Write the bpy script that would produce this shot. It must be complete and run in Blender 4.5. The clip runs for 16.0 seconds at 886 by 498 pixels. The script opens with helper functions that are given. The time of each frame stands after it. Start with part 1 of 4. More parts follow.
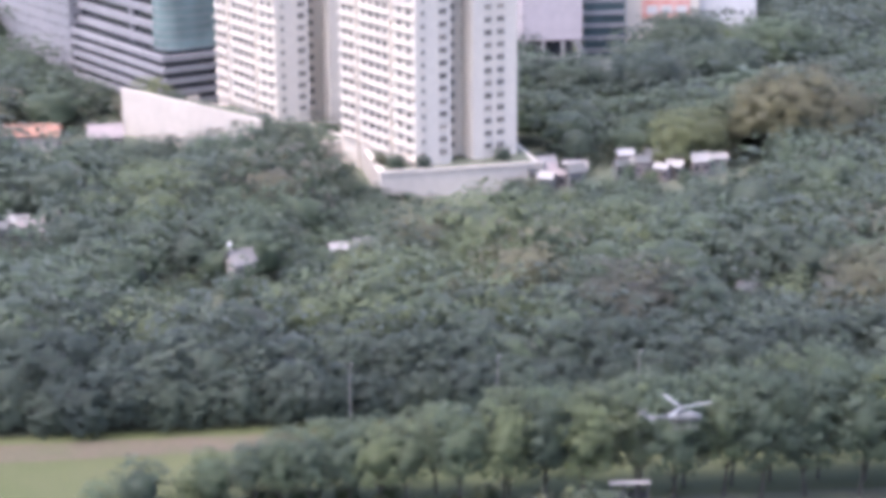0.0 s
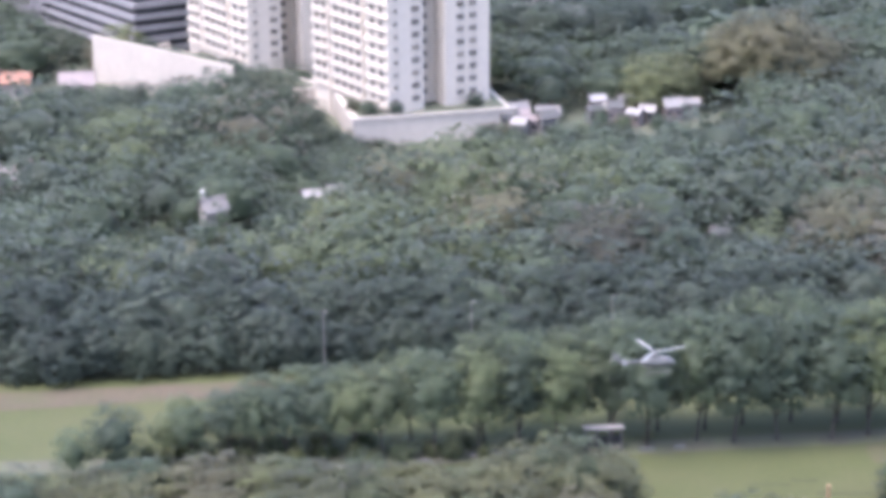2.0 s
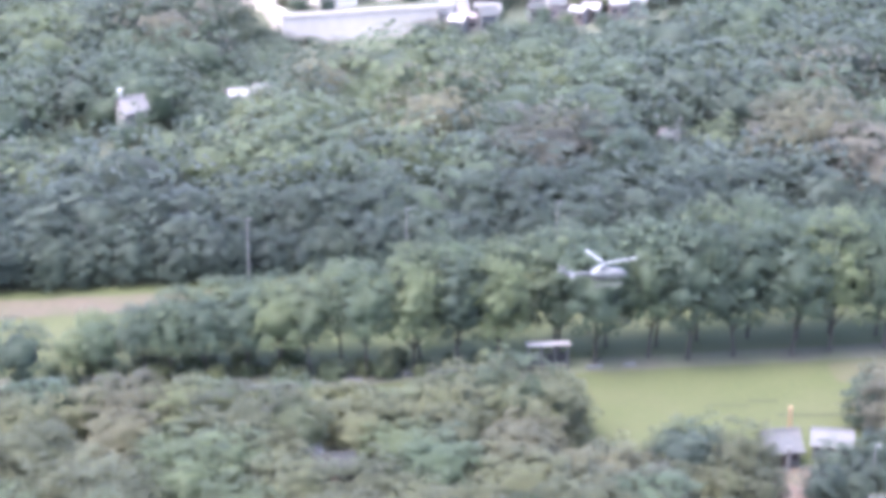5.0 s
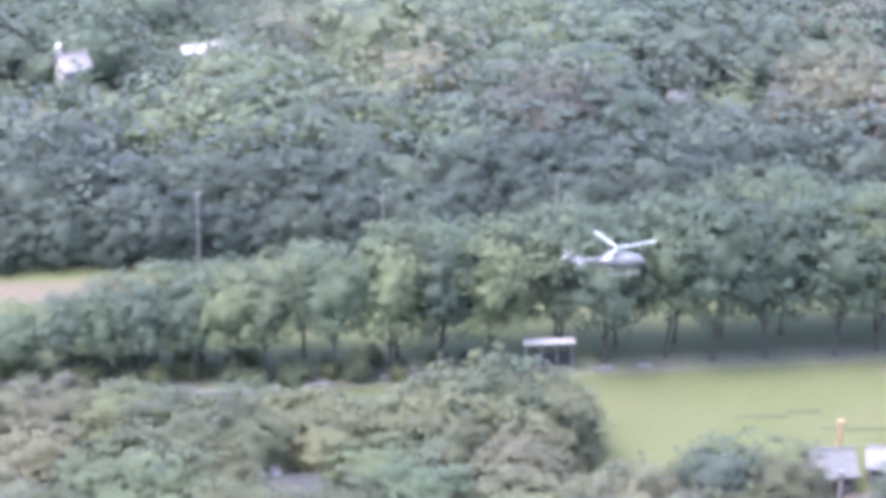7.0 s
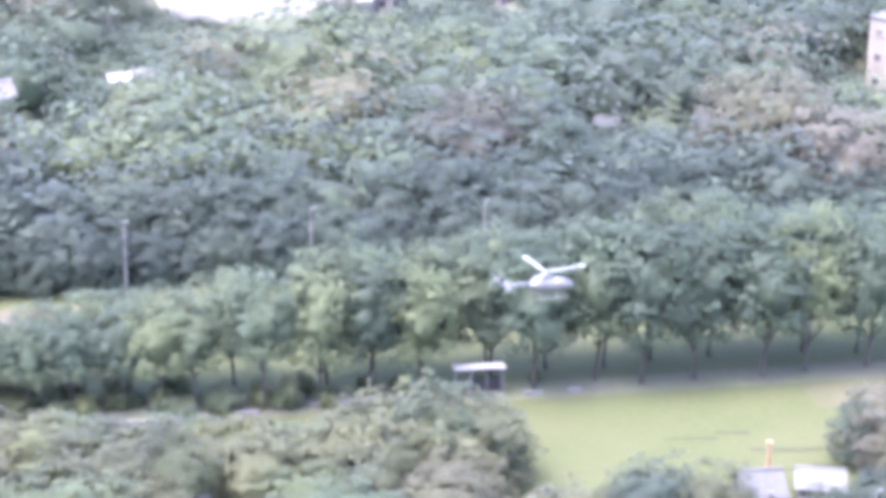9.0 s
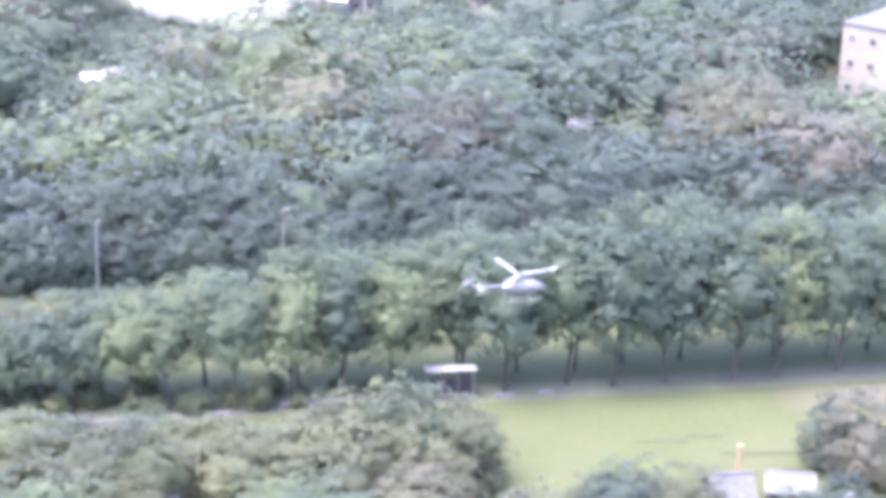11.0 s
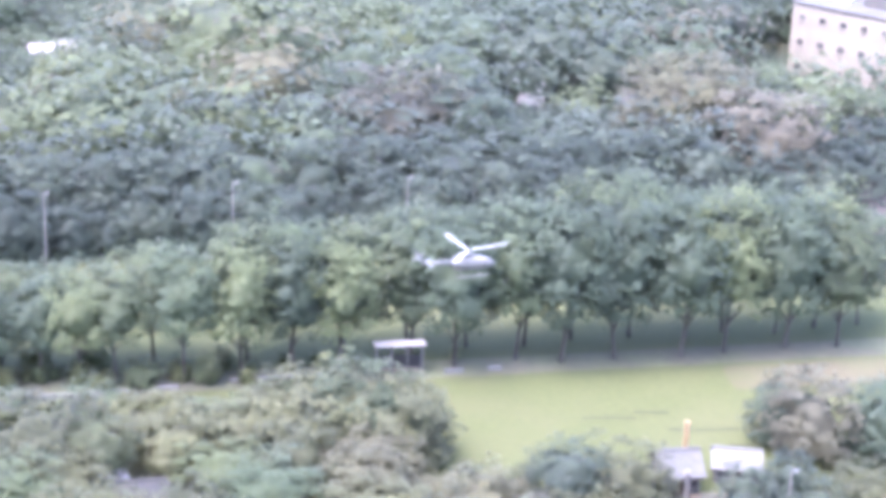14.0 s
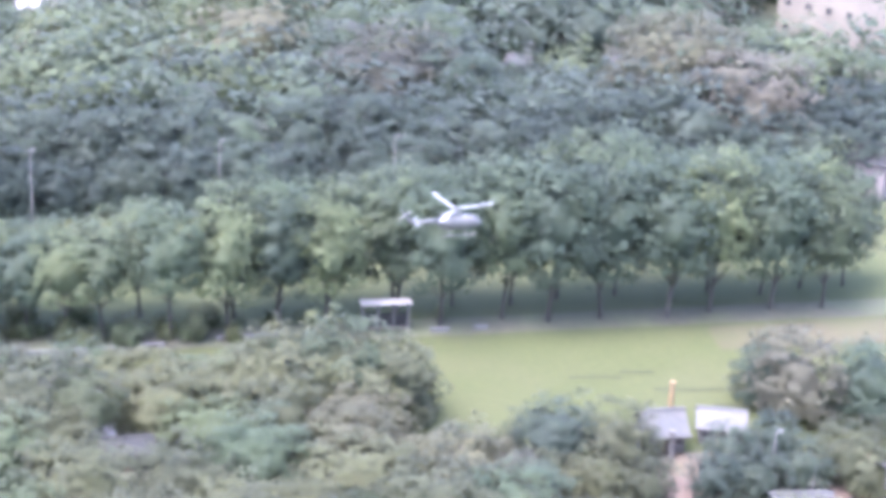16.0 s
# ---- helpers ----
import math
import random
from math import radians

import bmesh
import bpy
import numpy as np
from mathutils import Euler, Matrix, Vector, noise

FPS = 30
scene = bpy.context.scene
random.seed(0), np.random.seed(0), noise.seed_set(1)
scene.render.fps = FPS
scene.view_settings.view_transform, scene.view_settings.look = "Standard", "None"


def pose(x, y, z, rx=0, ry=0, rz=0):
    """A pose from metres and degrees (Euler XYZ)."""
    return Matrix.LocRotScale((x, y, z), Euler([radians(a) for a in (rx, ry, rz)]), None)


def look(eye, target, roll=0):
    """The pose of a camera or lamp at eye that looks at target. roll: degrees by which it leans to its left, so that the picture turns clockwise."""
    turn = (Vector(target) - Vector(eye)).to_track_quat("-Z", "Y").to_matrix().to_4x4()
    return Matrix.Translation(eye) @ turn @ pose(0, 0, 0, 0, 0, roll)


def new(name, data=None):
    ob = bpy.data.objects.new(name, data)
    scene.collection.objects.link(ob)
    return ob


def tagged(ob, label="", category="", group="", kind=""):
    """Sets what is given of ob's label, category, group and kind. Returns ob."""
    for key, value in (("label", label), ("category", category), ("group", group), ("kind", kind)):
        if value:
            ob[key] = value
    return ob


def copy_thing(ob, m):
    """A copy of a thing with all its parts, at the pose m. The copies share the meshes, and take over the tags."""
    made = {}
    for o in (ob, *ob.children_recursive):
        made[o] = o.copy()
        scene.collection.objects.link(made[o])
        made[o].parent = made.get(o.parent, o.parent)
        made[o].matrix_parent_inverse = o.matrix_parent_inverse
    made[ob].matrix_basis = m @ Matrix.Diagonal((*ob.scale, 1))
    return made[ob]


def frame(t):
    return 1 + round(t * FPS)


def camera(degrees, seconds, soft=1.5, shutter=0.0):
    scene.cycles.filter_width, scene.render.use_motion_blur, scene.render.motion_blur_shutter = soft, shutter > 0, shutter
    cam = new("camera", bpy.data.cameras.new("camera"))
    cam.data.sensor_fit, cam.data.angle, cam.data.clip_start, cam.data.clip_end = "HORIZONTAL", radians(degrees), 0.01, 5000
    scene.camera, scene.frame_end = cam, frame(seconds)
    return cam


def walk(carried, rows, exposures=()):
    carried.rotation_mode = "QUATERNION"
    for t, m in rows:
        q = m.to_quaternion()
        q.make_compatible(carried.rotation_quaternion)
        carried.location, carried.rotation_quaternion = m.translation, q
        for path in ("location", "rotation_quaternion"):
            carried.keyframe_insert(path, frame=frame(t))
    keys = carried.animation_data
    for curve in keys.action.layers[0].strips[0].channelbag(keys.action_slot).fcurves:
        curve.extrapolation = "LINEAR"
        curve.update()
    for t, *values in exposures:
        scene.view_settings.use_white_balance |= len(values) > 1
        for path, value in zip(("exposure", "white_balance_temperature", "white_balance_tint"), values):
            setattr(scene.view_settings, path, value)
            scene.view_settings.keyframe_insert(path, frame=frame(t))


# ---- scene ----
# ---- camera ----
PATH = [
    (0, 1.64, -55.98, 106.45, 74.443, 0.41, 3.313),
    (0.5, 1.64, -55.98, 106.45, 74.238, 0.547, 3.386),
    (1, 1.64, -55.98, 106.45, 73.621, 0.538, 2.722),
    (1.5, 1.64, -55.98, 106.45, 73.217, 0.5, 2.531),
    (2, 1.64, -55.98, 106.45, 72.899, 0.497, 2.488),
    (2.5, 1.64, -55.98, 106.45, 72.506, 0.46, 2.248),
    (3, 1.64, -55.98, 106.45, 72.209, 0.387, 2.037),
    (3.5, 1.64, -55.98, 106.45, 71.472, 0.417, 1.942),
    (4, 1.64, -55.98, 106.45, 70.509, 0.208, 1.368),
    (4.2, 1.64, -55.98, 106.45, 70.456, 0.042, 1.126),
    (4.6, 1.427, -48.703, 104.052, 70.356, -0.054, 0.981),
    (5.25, 0.82, -27.99, 97.225, 70.071, -0.327, 0.569),
    (5.9, 0.213, -7.277, 90.398, 69.786, -0.6, 0.157),
    (6.3, 0, 0, 88, 69.685, -0.696, 0.013),
    (6.5, 0, 0, 88, 69.981, -0.57, 0.303),
    (7, 0, 0, 88, 69.352, -0.625, 0.208),
    (7.5, 0, 0, 88, 69.362, -0.799, -0.138),
    (8, 0, 0, 88, 69.367, -0.806, -0.381),
    (8.5, 0, 0, 88, 69.604, -0.971, -1.094),
    (9, 0, 0, 88, 70.113, -0.766, -1.92),
    (9.2, 0, 0, 88, 70.22, -0.781, -1.834),
    (11.3, 0, 0, 88, 70.147, -1.473, -2.671),
    (11.5, 0, 0, 88, 70.11, -1.439, -2.818),
    (12, 0, 0, 88, 70.279, -1.601, -3.087),
    (12.5, 0, 0, 88, 70.028, -1.794, -3.263),
    (13, 0, 0, 88, 69.666, -1.954, -3.558),
    (13.5, 0, 0, 88, 69.745, -2.054, -3.472),
    (14, 0, 0, 88, 69.512, -2.283, -3.735),
    (14.5, 0, 0, 88, 69.504, -2.354, -3.472),
    (15, 0, 0, 88, 69.13, -2.497, -3.724),
    (15.5, 0, 0, 88, 68.887, -2.582, -3.739),
    (16, 0, 0, 88, 68.342, -2.732, -3.969),
]
EXPOSURES = [(0, 1.86, 5820, 23), (3.2, 2.0, 5650, 21), (4.0, 2.54, 5580, 22), (6.5, 2.68, 5480, 24), (9.0, 3.06, 5480, 29), (14.3, 3.06, 5480, 29), (15.0, 2.96, 5470, 28), (16, 2.82, 5450, 26)]
cam = camera(25.0, 16.0, soft=5.5)
walk(cam, [(t, pose(x, y, z, rx, ry, rz)) for t, x, y, z, rx, ry, rz in PATH], EXPOSURES)

# ---- light: high thin cloud, soft high sun from the left ----
SUN_ELEVATION, SUN_AZIMUTH = radians(67), radians(-129)
world = bpy.data.worlds.new("world")
scene.world = world
world.use_nodes = True
wn = world.node_tree
sky = wn.nodes.new("ShaderNodeTexSky")
sky.sky_type, sky.sun_disc = "NISHITA", False
sky.sun_elevation, sky.sun_rotation = SUN_ELEVATION, SUN_AZIMUTH
sky.air_density, sky.dust_density = 1.0, 5.0
wn.links.new(sky.outputs[0], wn.nodes["Background"].inputs[0])
wn.nodes["Background"].inputs[1].default_value = 0.15
sun_data = bpy.data.lights.new("sun", "SUN")
sun_data.energy, sun_data.angle, sun_data.color = 0.85, radians(38), (1.0, 0.91, 0.80)
sun = new("sun", sun_data)
sun_dir = Vector((math.sin(SUN_AZIMUTH) * math.cos(SUN_ELEVATION), math.cos(SUN_AZIMUTH) * math.cos(SUN_ELEVATION), math.sin(SUN_ELEVATION)))
sun.matrix_world = look(sun_dir * 300, (0, 0, 0))

# ---- materials ----


def nodes_of(name):
    m = bpy.data.materials.new(name)
    m.use_nodes = True
    nt = m.node_tree
    return m, nt, nt.nodes["Principled BSDF"]


def add_node(nt, kind, **inputs):
    n = nt.nodes.new(kind)
    for k, v in inputs.items():
        n.inputs[k.replace("_", " ")].default_value = v
    return n


def ramp(nt, source, stops):
    r = nt.nodes.new("ShaderNodeValToRGB")
    els = r.color_ramp.elements
    while len(els) < len(stops):
        els.new(0.5)
    for e, (p, c) in zip(els, stops):
        e.position, e.color = p, (*c, 1)
    nt.links.new(source, r.inputs[0])
    return r.outputs[0]


def mixed(nt, blend, fac, a, b):
    n = nt.nodes.new("ShaderNodeMix")
    n.data_type, n.blend_type = "RGBA", blend
    for sock, v in ((n.inputs[0], fac), (n.inputs[6], a), (n.inputs[7], b)):
        if isinstance(v, bpy.types.NodeSocket):
            nt.links.new(v, sock)
        elif isinstance(v, (int, float)):
            sock.default_value = v
        else:
            sock.default_value = (*v, 1)
    return n.outputs[2]


def surface(name, low, high, scale=1.0, rough=0.8, stain=(0.5, 0.5, 0.5), stain_scale=0.12, stain_amount=0.35, bump=0.15, metal=0.0, vary=0.0):
    """Two scales of variation over object space, with fine relief."""
    m, nt, bsdf = nodes_of(name)
    tc = nt.nodes.new("ShaderNodeTexCoord")
    fine = add_node(nt, "ShaderNodeTexNoise", Scale=scale, Detail=6.0, Roughness=0.65)
    big = add_node(nt, "ShaderNodeTexNoise", Scale=stain_scale, Detail=4.0, Roughness=0.6)
    nt.links.new(tc.outputs["Object"], fine.inputs["Vector"])
    nt.links.new(tc.outputs["Object"], big.inputs["Vector"])
    c = ramp(nt, fine.outputs["Fac"], [(0.3, low), (0.7, high)])
    f = ramp(nt, big.outputs["Fac"], [(0.42, (0, 0, 0)), (0.68, (stain_amount,) * 3)])
    c = mixed(nt, "MIX", f, c, stain)
    if vary:
        info = nt.nodes.new("ShaderNodeObjectInfo")
        v = ramp(nt, info.outputs["Random"], [(0, (1 - vary,) * 3), (1, (1 + vary * 0.4,) * 3)])
        c = mixed(nt, "MULTIPLY", 1.0, c, v)
    nt.links.new(c, bsdf.inputs["Base Color"])
    bsdf.inputs["Roughness"].default_value, bsdf.inputs["Metallic"].default_value = rough, metal
    if bump:
        b = add_node(nt, "ShaderNodeBump", Strength=bump, Distance=0.05)
        nt.links.new(fine.outputs["Fac"], b.inputs["Height"])
        nt.links.new(b.outputs[0], bsdf.inputs["Normal"])
    return m


def foliage(name, dark, mid, light):
    """Leaf mass: hue varies from tree to tree, from leaf to leaf and in soft patches; some light passes through the leaves."""
    m, nt, bsdf = nodes_of(name)
    info = nt.nodes.new("ShaderNodeObjectInfo")
    geo = nt.nodes.new("ShaderNodeNewGeometry")
    tc = nt.nodes.new("ShaderNodeTexCoord")
    patch = add_node(nt, "ShaderNodeTexNoise", Scale=0.45, Detail=3.0)
    nt.links.new(tc.outputs["Object"], patch.inputs["Vector"])
    leaf = ramp(nt, geo.outputs["Random Per Island"], [(0, tuple(a * 0.35 + b * 0.65 for a, b in zip(dark, mid))), (0.5, mid), (1, tuple(a * 0.35 + b * 0.65 for a, b in zip(light, mid)))])
    shade = ramp(nt, patch.outputs["Fac"], [(0.32, (0.86, 0.87, 0.9)), (0.7, (1.12, 1.11, 1.0))])
    tree = ramp(nt, info.outputs["Random"], [(0, (0.72, 0.75, 0.76)), (0.3, (0.95, 0.97, 0.96)), (0.7, (1.2, 1.18, 1.04)), (1, (0.88, 0.88, 0.84))])
    c = mixed(nt, "MULTIPLY", 1.0, mixed(nt, "MULTIPLY", 1.0, leaf, shade), tree)
    nt.links.new(c, bsdf.inputs["Base Color"])
    bsdf.inputs["Roughness"].default_value = 0.55
    bsdf.inputs["Specular IOR Level"].default_value = 0.25
    # whitish sheen lifts the leaves in place of haze
    bsdf.inputs["Sheen Weight"].default_value = 0.2
    bsdf.inputs["Sheen Roughness"].default_value = 0.5
    tr = nt.nodes.new("ShaderNodeBsdfTranslucent")
    nt.links.new(c, tr.inputs["Color"])
    mix = nt.nodes.new("ShaderNodeMixShader")
    mix.inputs[0].default_value = 0.5
    nt.links.new(bsdf.outputs[0], mix.inputs[1])
    nt.links.new(tr.outputs[0], mix.inputs[2])
    nt.links.new(mix.outputs[0], nt.nodes["Material Output"].inputs["Surface"])
    return m


def glazing(name, tint, rough=0.12):
    m, nt, bsdf = nodes_of(name)
    tc = nt.nodes.new("ShaderNodeTexCoord")
    n = add_node(nt, "ShaderNodeTexNoise", Scale=0.15, Detail=2.0)
    nt.links.new(tc.outputs["Object"], n.inputs["Vector"])
    c = ramp(nt, n.outputs["Fac"], [(0.3, tuple(v * 0.7 for v in tint)), (0.7, tuple(v * 1.3 for v in tint))])
    info = nt.nodes.new("ShaderNodeObjectInfo")
    v = ramp(nt, info.outputs["Random"], [(0, (0.6, 0.6, 0.6)), (0.7, (1, 1, 1)), (1, (1.9, 1.8, 1.6))])
    nt.links.new(mixed(nt, "MULTIPLY", 1.0, c, v), bsdf.inputs["Base Color"])
    bsdf.inputs["Roughness"].default_value = rough
    return m


LEAF = {
    # shade of the woodland's front put into the leaf colour
    "deep": foliage("leaf_edge_shade", (0.052, 0.072, 0.062), (0.066, 0.090, 0.075), (0.082, 0.110, 0.088)),
    "dark": foliage("leaf_dark", (0.060, 0.082, 0.070), (0.078, 0.104, 0.084), (0.098, 0.128, 0.098)),
    "green": foliage("leaf_green", (0.066, 0.093, 0.072), (0.090, 0.123, 0.086), (0.119, 0.156, 0.102)),
    "light": foliage("leaf_light", (0.093, 0.119, 0.078), (0.124, 0.156, 0.093), (0.161, 0.194, 0.116)),
    "moss": foliage("leaf_moss", (0.091, 0.102, 0.066), (0.119, 0.131, 0.079), (0.152, 0.161, 0.098)),
    "yellow": foliage("leaf_yellow", (0.112, 0.132, 0.074), (0.142, 0.164, 0.092), (0.178, 0.202, 0.116)),
    "olive": foliage("leaf_olive", (0.108, 0.110, 0.076), (0.138, 0.140, 0.094), (0.170, 0.170, 0.116)),
    "brown": foliage("leaf_brown", (0.094, 0.094, 0.074), (0.122, 0.122, 0.094), (0.146, 0.144, 0.112)),
    "pink": foliage("leaf_pink", (0.113, 0.107, 0.087), (0.141, 0.134, 0.111), (0.165, 0.157, 0.130)),
}
BARK = surface("bark", (0.05, 0.046, 0.04), (0.10, 0.092, 0.08), 3.0, 0.9, (0.07, 0.08, 0.05), 0.6, 0.5, 0.4, vary=0.25)
SOIL = surface("soil", (0.070, 0.085, 0.055), (0.110, 0.122, 0.078), 0.7, 0.95, (0.095, 0.100, 0.070), 0.03, 0.6, 0.3)
GRASS = surface("grass", (0.049, 0.061, 0.019), (0.070, 0.082, 0.026), 1.3, 0.9, (0.080, 0.084, 0.036), 0.055, 0.65, 0.3)
DIRT = surface("dirt", (0.076, 0.064, 0.042), (0.100, 0.083, 0.055), 0.9, 0.95, (0.068, 0.074, 0.034), 0.10, 0.8, 0.3)
WORN_GRASS = surface("worn_grass", (0.073, 0.069, 0.039), (0.095, 0.086, 0.049), 1.1, 0.95, (0.072, 0.080, 0.033), 0.09, 0.9, 0.3)
SCUFF = surface("worn_line", (0.034, 0.040, 0.020), (0.050, 0.056, 0.028), 0.9, 0.95, (0.06, 0.07, 0.03), 0.3, 0.5, 0.3)
# dark tone that stands in for the tree row's shade on the ground
ROW_SHADE = surface("row_shade_ground", (0.068, 0.072, 0.050), (0.100, 0.100, 0.068), 0.9, 0.95, (0.12, 0.15, 0.06), 0.12, 0.5, 0.3)
CREAM = surface("cream_paint", (0.56, 0.51, 0.435), (0.63, 0.575, 0.495), 0.5, 0.8, (0.46, 0.43, 0.40), 0.06, 0.4, 0.05)
WHITE = surface("white_paint", (0.48, 0.475, 0.465), (0.57, 0.56, 0.55), 0.5, 0.75, (0.62, 0.61, 0.60), 0.08, 0.4, 0.05)
PALE_TIN = surface("pale_sheet_roof", (0.098, 0.099, 0.098), (0.128, 0.128, 0.125), 1.0, 0.7, (0.11, 0.10, 0.09), 0.3, 0.4, 0.1)
PODIUM_WALL = surface("podium_render", (0.42, 0.385, 0.335), (0.49, 0.45, 0.395), 0.5, 0.85, (0.36, 0.33, 0.29), 0.08, 0.4, 0.05)
FLAT_WALL = surface("flats_wall", (0.225, 0.203, 0.160), (0.27, 0.243, 0.194), 0.5, 0.85, (0.17, 0.15, 0.135), 0.1, 0.5, 0.05)
BUFF = surface("buff_render", (0.245, 0.226, 0.205), (0.31, 0.287, 0.262), 0.5, 0.85, (0.33, 0.30, 0.27), 0.07, 0.5, 0.05)
ZINC = surface("weathered_zinc", (0.068, 0.072, 0.072), (0.104, 0.106, 0.104), 1.2, 0.8, (0.104, 0.088, 0.072), 0.3, 0.5, 0.1)
SHED_WALL = surface("shed_wall", (0.145, 0.145, 0.141), (0.196, 0.191, 0.187), 0.9, 0.85, (0.145, 0.136, 0.119), 0.25, 0.5, 0.05)
YARD = surface("yard_earth", (0.11, 0.085, 0.07), (0.165, 0.125, 0.10), 0.9, 0.95, (0.10, 0.105, 0.055), 0.12, 0.7, 0.3)
DARK_ROOF = surface("dark_roof", (0.022, 0.024, 0.026), (0.042, 0.042, 0.043), 1.2, 0.9, (0.05, 0.055, 0.035), 0.3, 0.5, 0.1)
DULL_PINK = surface("dull_pink_wall", (0.21, 0.178, 0.175), (0.27, 0.23, 0.225), 0.6, 0.85, (0.17, 0.15, 0.145), 0.15, 0.5, 0.05)
GREY_WALL = surface("grey_wall", (0.191, 0.189, 0.197), (0.246, 0.243, 0.252), 0.5, 0.8, (0.306, 0.297, 0.306), 0.08, 0.4, 0.05)
CONCRETE = surface("concrete", (0.30, 0.29, 0.275), (0.42, 0.405, 0.39), 0.8, 0.9, (0.34, 0.32, 0.30), 0.10, 0.5, 0.2)
PINK_WALL = surface("pink_grey_wall", (0.38, 0.34, 0.34), (0.46, 0.41, 0.41), 0.4, 0.8, (0.50, 0.46, 0.46), 0.05, 0.4, 0.05)
RED_SIGN = surface("red_sign", (0.52, 0.20, 0.15), (0.62, 0.28, 0.22), 0.8, 0.6, (0.70, 0.55, 0.50), 0.25, 0.6, 0.0)
RUST_ROOF = surface("orange_roof", (0.238, 0.119, 0.081), (0.308, 0.161, 0.112), 1.2, 0.8, (0.252, 0.154, 0.119), 0.2, 0.5, 0.2)
TIN = surface("tin_roof", (0.189, 0.184, 0.180), (0.279, 0.270, 0.261), 1.0, 0.55, (0.324, 0.270, 0.234), 0.25, 0.5, 0.1, vary=0.25)
WHITE_TIN = surface("white_tin", (0.225, 0.225, 0.230), (0.324, 0.320, 0.315), 1.0, 0.5, (0.252, 0.216, 0.198), 0.3, 0.4, 0.1)
WOOD = surface("weathered_wood", (0.13, 0.10, 0.08), (0.24, 0.20, 0.16), 2.5, 0.85, (0.10, 0.09, 0.08), 0.4, 0.4, 0.3)
STEEL = surface("pole_steel", (0.20, 0.20, 0.20), (0.27, 0.27, 0.265), 2.0, 0.5, (0.22, 0.19, 0.17), 0.5, 0.4, 0.05, metal=0.3)
ORANGE = surface("orange_paint", (0.23, 0.155, 0.08), (0.29, 0.20, 0.11), 2.0, 0.6, (0.42, 0.32, 0.21), 0.6, 0.4, 0.05)
HULL = surface("grey_green_hull", (0.081, 0.087, 0.085), (0.115, 0.119, 0.117), 1.5, 0.45, (0.145, 0.153, 0.149), 0.5, 0.4, 0.03)
BLADE = surface("rotor_blade_paint", (0.188, 0.195, 0.195), (0.247, 0.251, 0.251), 1.5, 0.4, (0.450, 0.465, 0.465), 0.4, 0.4, 0.0)
TOWER_GLASS = glazing("grey_tower_glass", (0.16, 0.15, 0.145))
DARK_GLASS = glazing("dark_window_glass", (0.075, 0.078, 0.085))
TEAL_GLASS = glazing("teal_curtain_glass", (0.085, 0.125, 0.135), 0.2)
SHADE_GLASS = glazing("black_strip_glass", (0.035, 0.04, 0.05), 0.2)

# ---- mesh helpers ----


def part(name, bm, material, parent=None, label=""):
    me = bpy.data.meshes.new(name)
    bm.to_mesh(me)
    bm.free()
    me.materials.append(material)
    ob = new(name, me)
    ob.parent = parent
    if label:
        tagged(ob, label)
    return ob


def piece(name, mesh, parent, x, y, z, rz=0.0):
    ob = new(name, mesh)
    ob.parent = parent
    ob.matrix_basis = pose(x, y, z, 0, 0, rz)
    return ob


def empty(name, m, label, category, group="", kind=""):
    ob = new(name)
    ob.matrix_basis = m
    return tagged(ob, label, category, group, kind)


def box(bm, x0, y0, z0, x1, y1, z1, bevel=0.0):
    r = bmesh.ops.create_cube(bm, size=1.0, matrix=Matrix.LocRotScale(((x0 + x1) / 2, (y0 + y1) / 2, (z0 + z1) / 2), None, (abs(x1 - x0), abs(y1 - y0), abs(z1 - z0))))
    if bevel:
        edges = {e for v in r["verts"] for e in v.link_edges}
        bmesh.ops.bevel(bm, geom=list(edges), offset=bevel, segments=2, affect="EDGES", profile=0.6)
    return bm


def boxes(*specs, bevel=0.0):
    bm = bmesh.new()
    for s in specs:
        box(bm, *s, bevel=bevel)
    return bm


def tube(bm, pts, radii, sides=7):
    """A bent, tapering tube through pts."""
    rings = []
    for i, p in enumerate(pts):
        p = Vector(p)
        d = Vector(pts[min(i + 1, len(pts) - 1)]) - Vector(pts[max(i - 1, 0)])
        q = d.to_track_quat("Z", "Y")
        rings.append([bm.verts.new(p + q @ Vector((math.cos(a) * radii[i], math.sin(a) * radii[i], 0))) for a in [2 * math.pi * k / sides for k in range(sides)]])
    for a, b in zip(rings, rings[1:]):
        for k in range(sides):
            bm.faces.new((a[k], a[(k + 1) % sides], b[(k + 1) % sides], b[k]))
    bm.faces.new(rings[0][::-1])
    bm.faces.new(rings[-1])
    return bm


def prism(bm, outline, z0, z1):
    """An upright solid over a plan outline (counter-clockwise)."""
    lo = [bm.verts.new((x, y, z0)) for x, y in outline]
    hi = [bm.verts.new((x, y, z1)) for x, y in outline]
    n = len(outline)
    for k in range(n):
        bm.faces.new((lo[k], lo[(k + 1) % n], hi[(k + 1) % n], hi[k]))
    bm.faces.new(hi)
    bm.faces.new(lo[::-1])
    return bm


# ---- ground ----


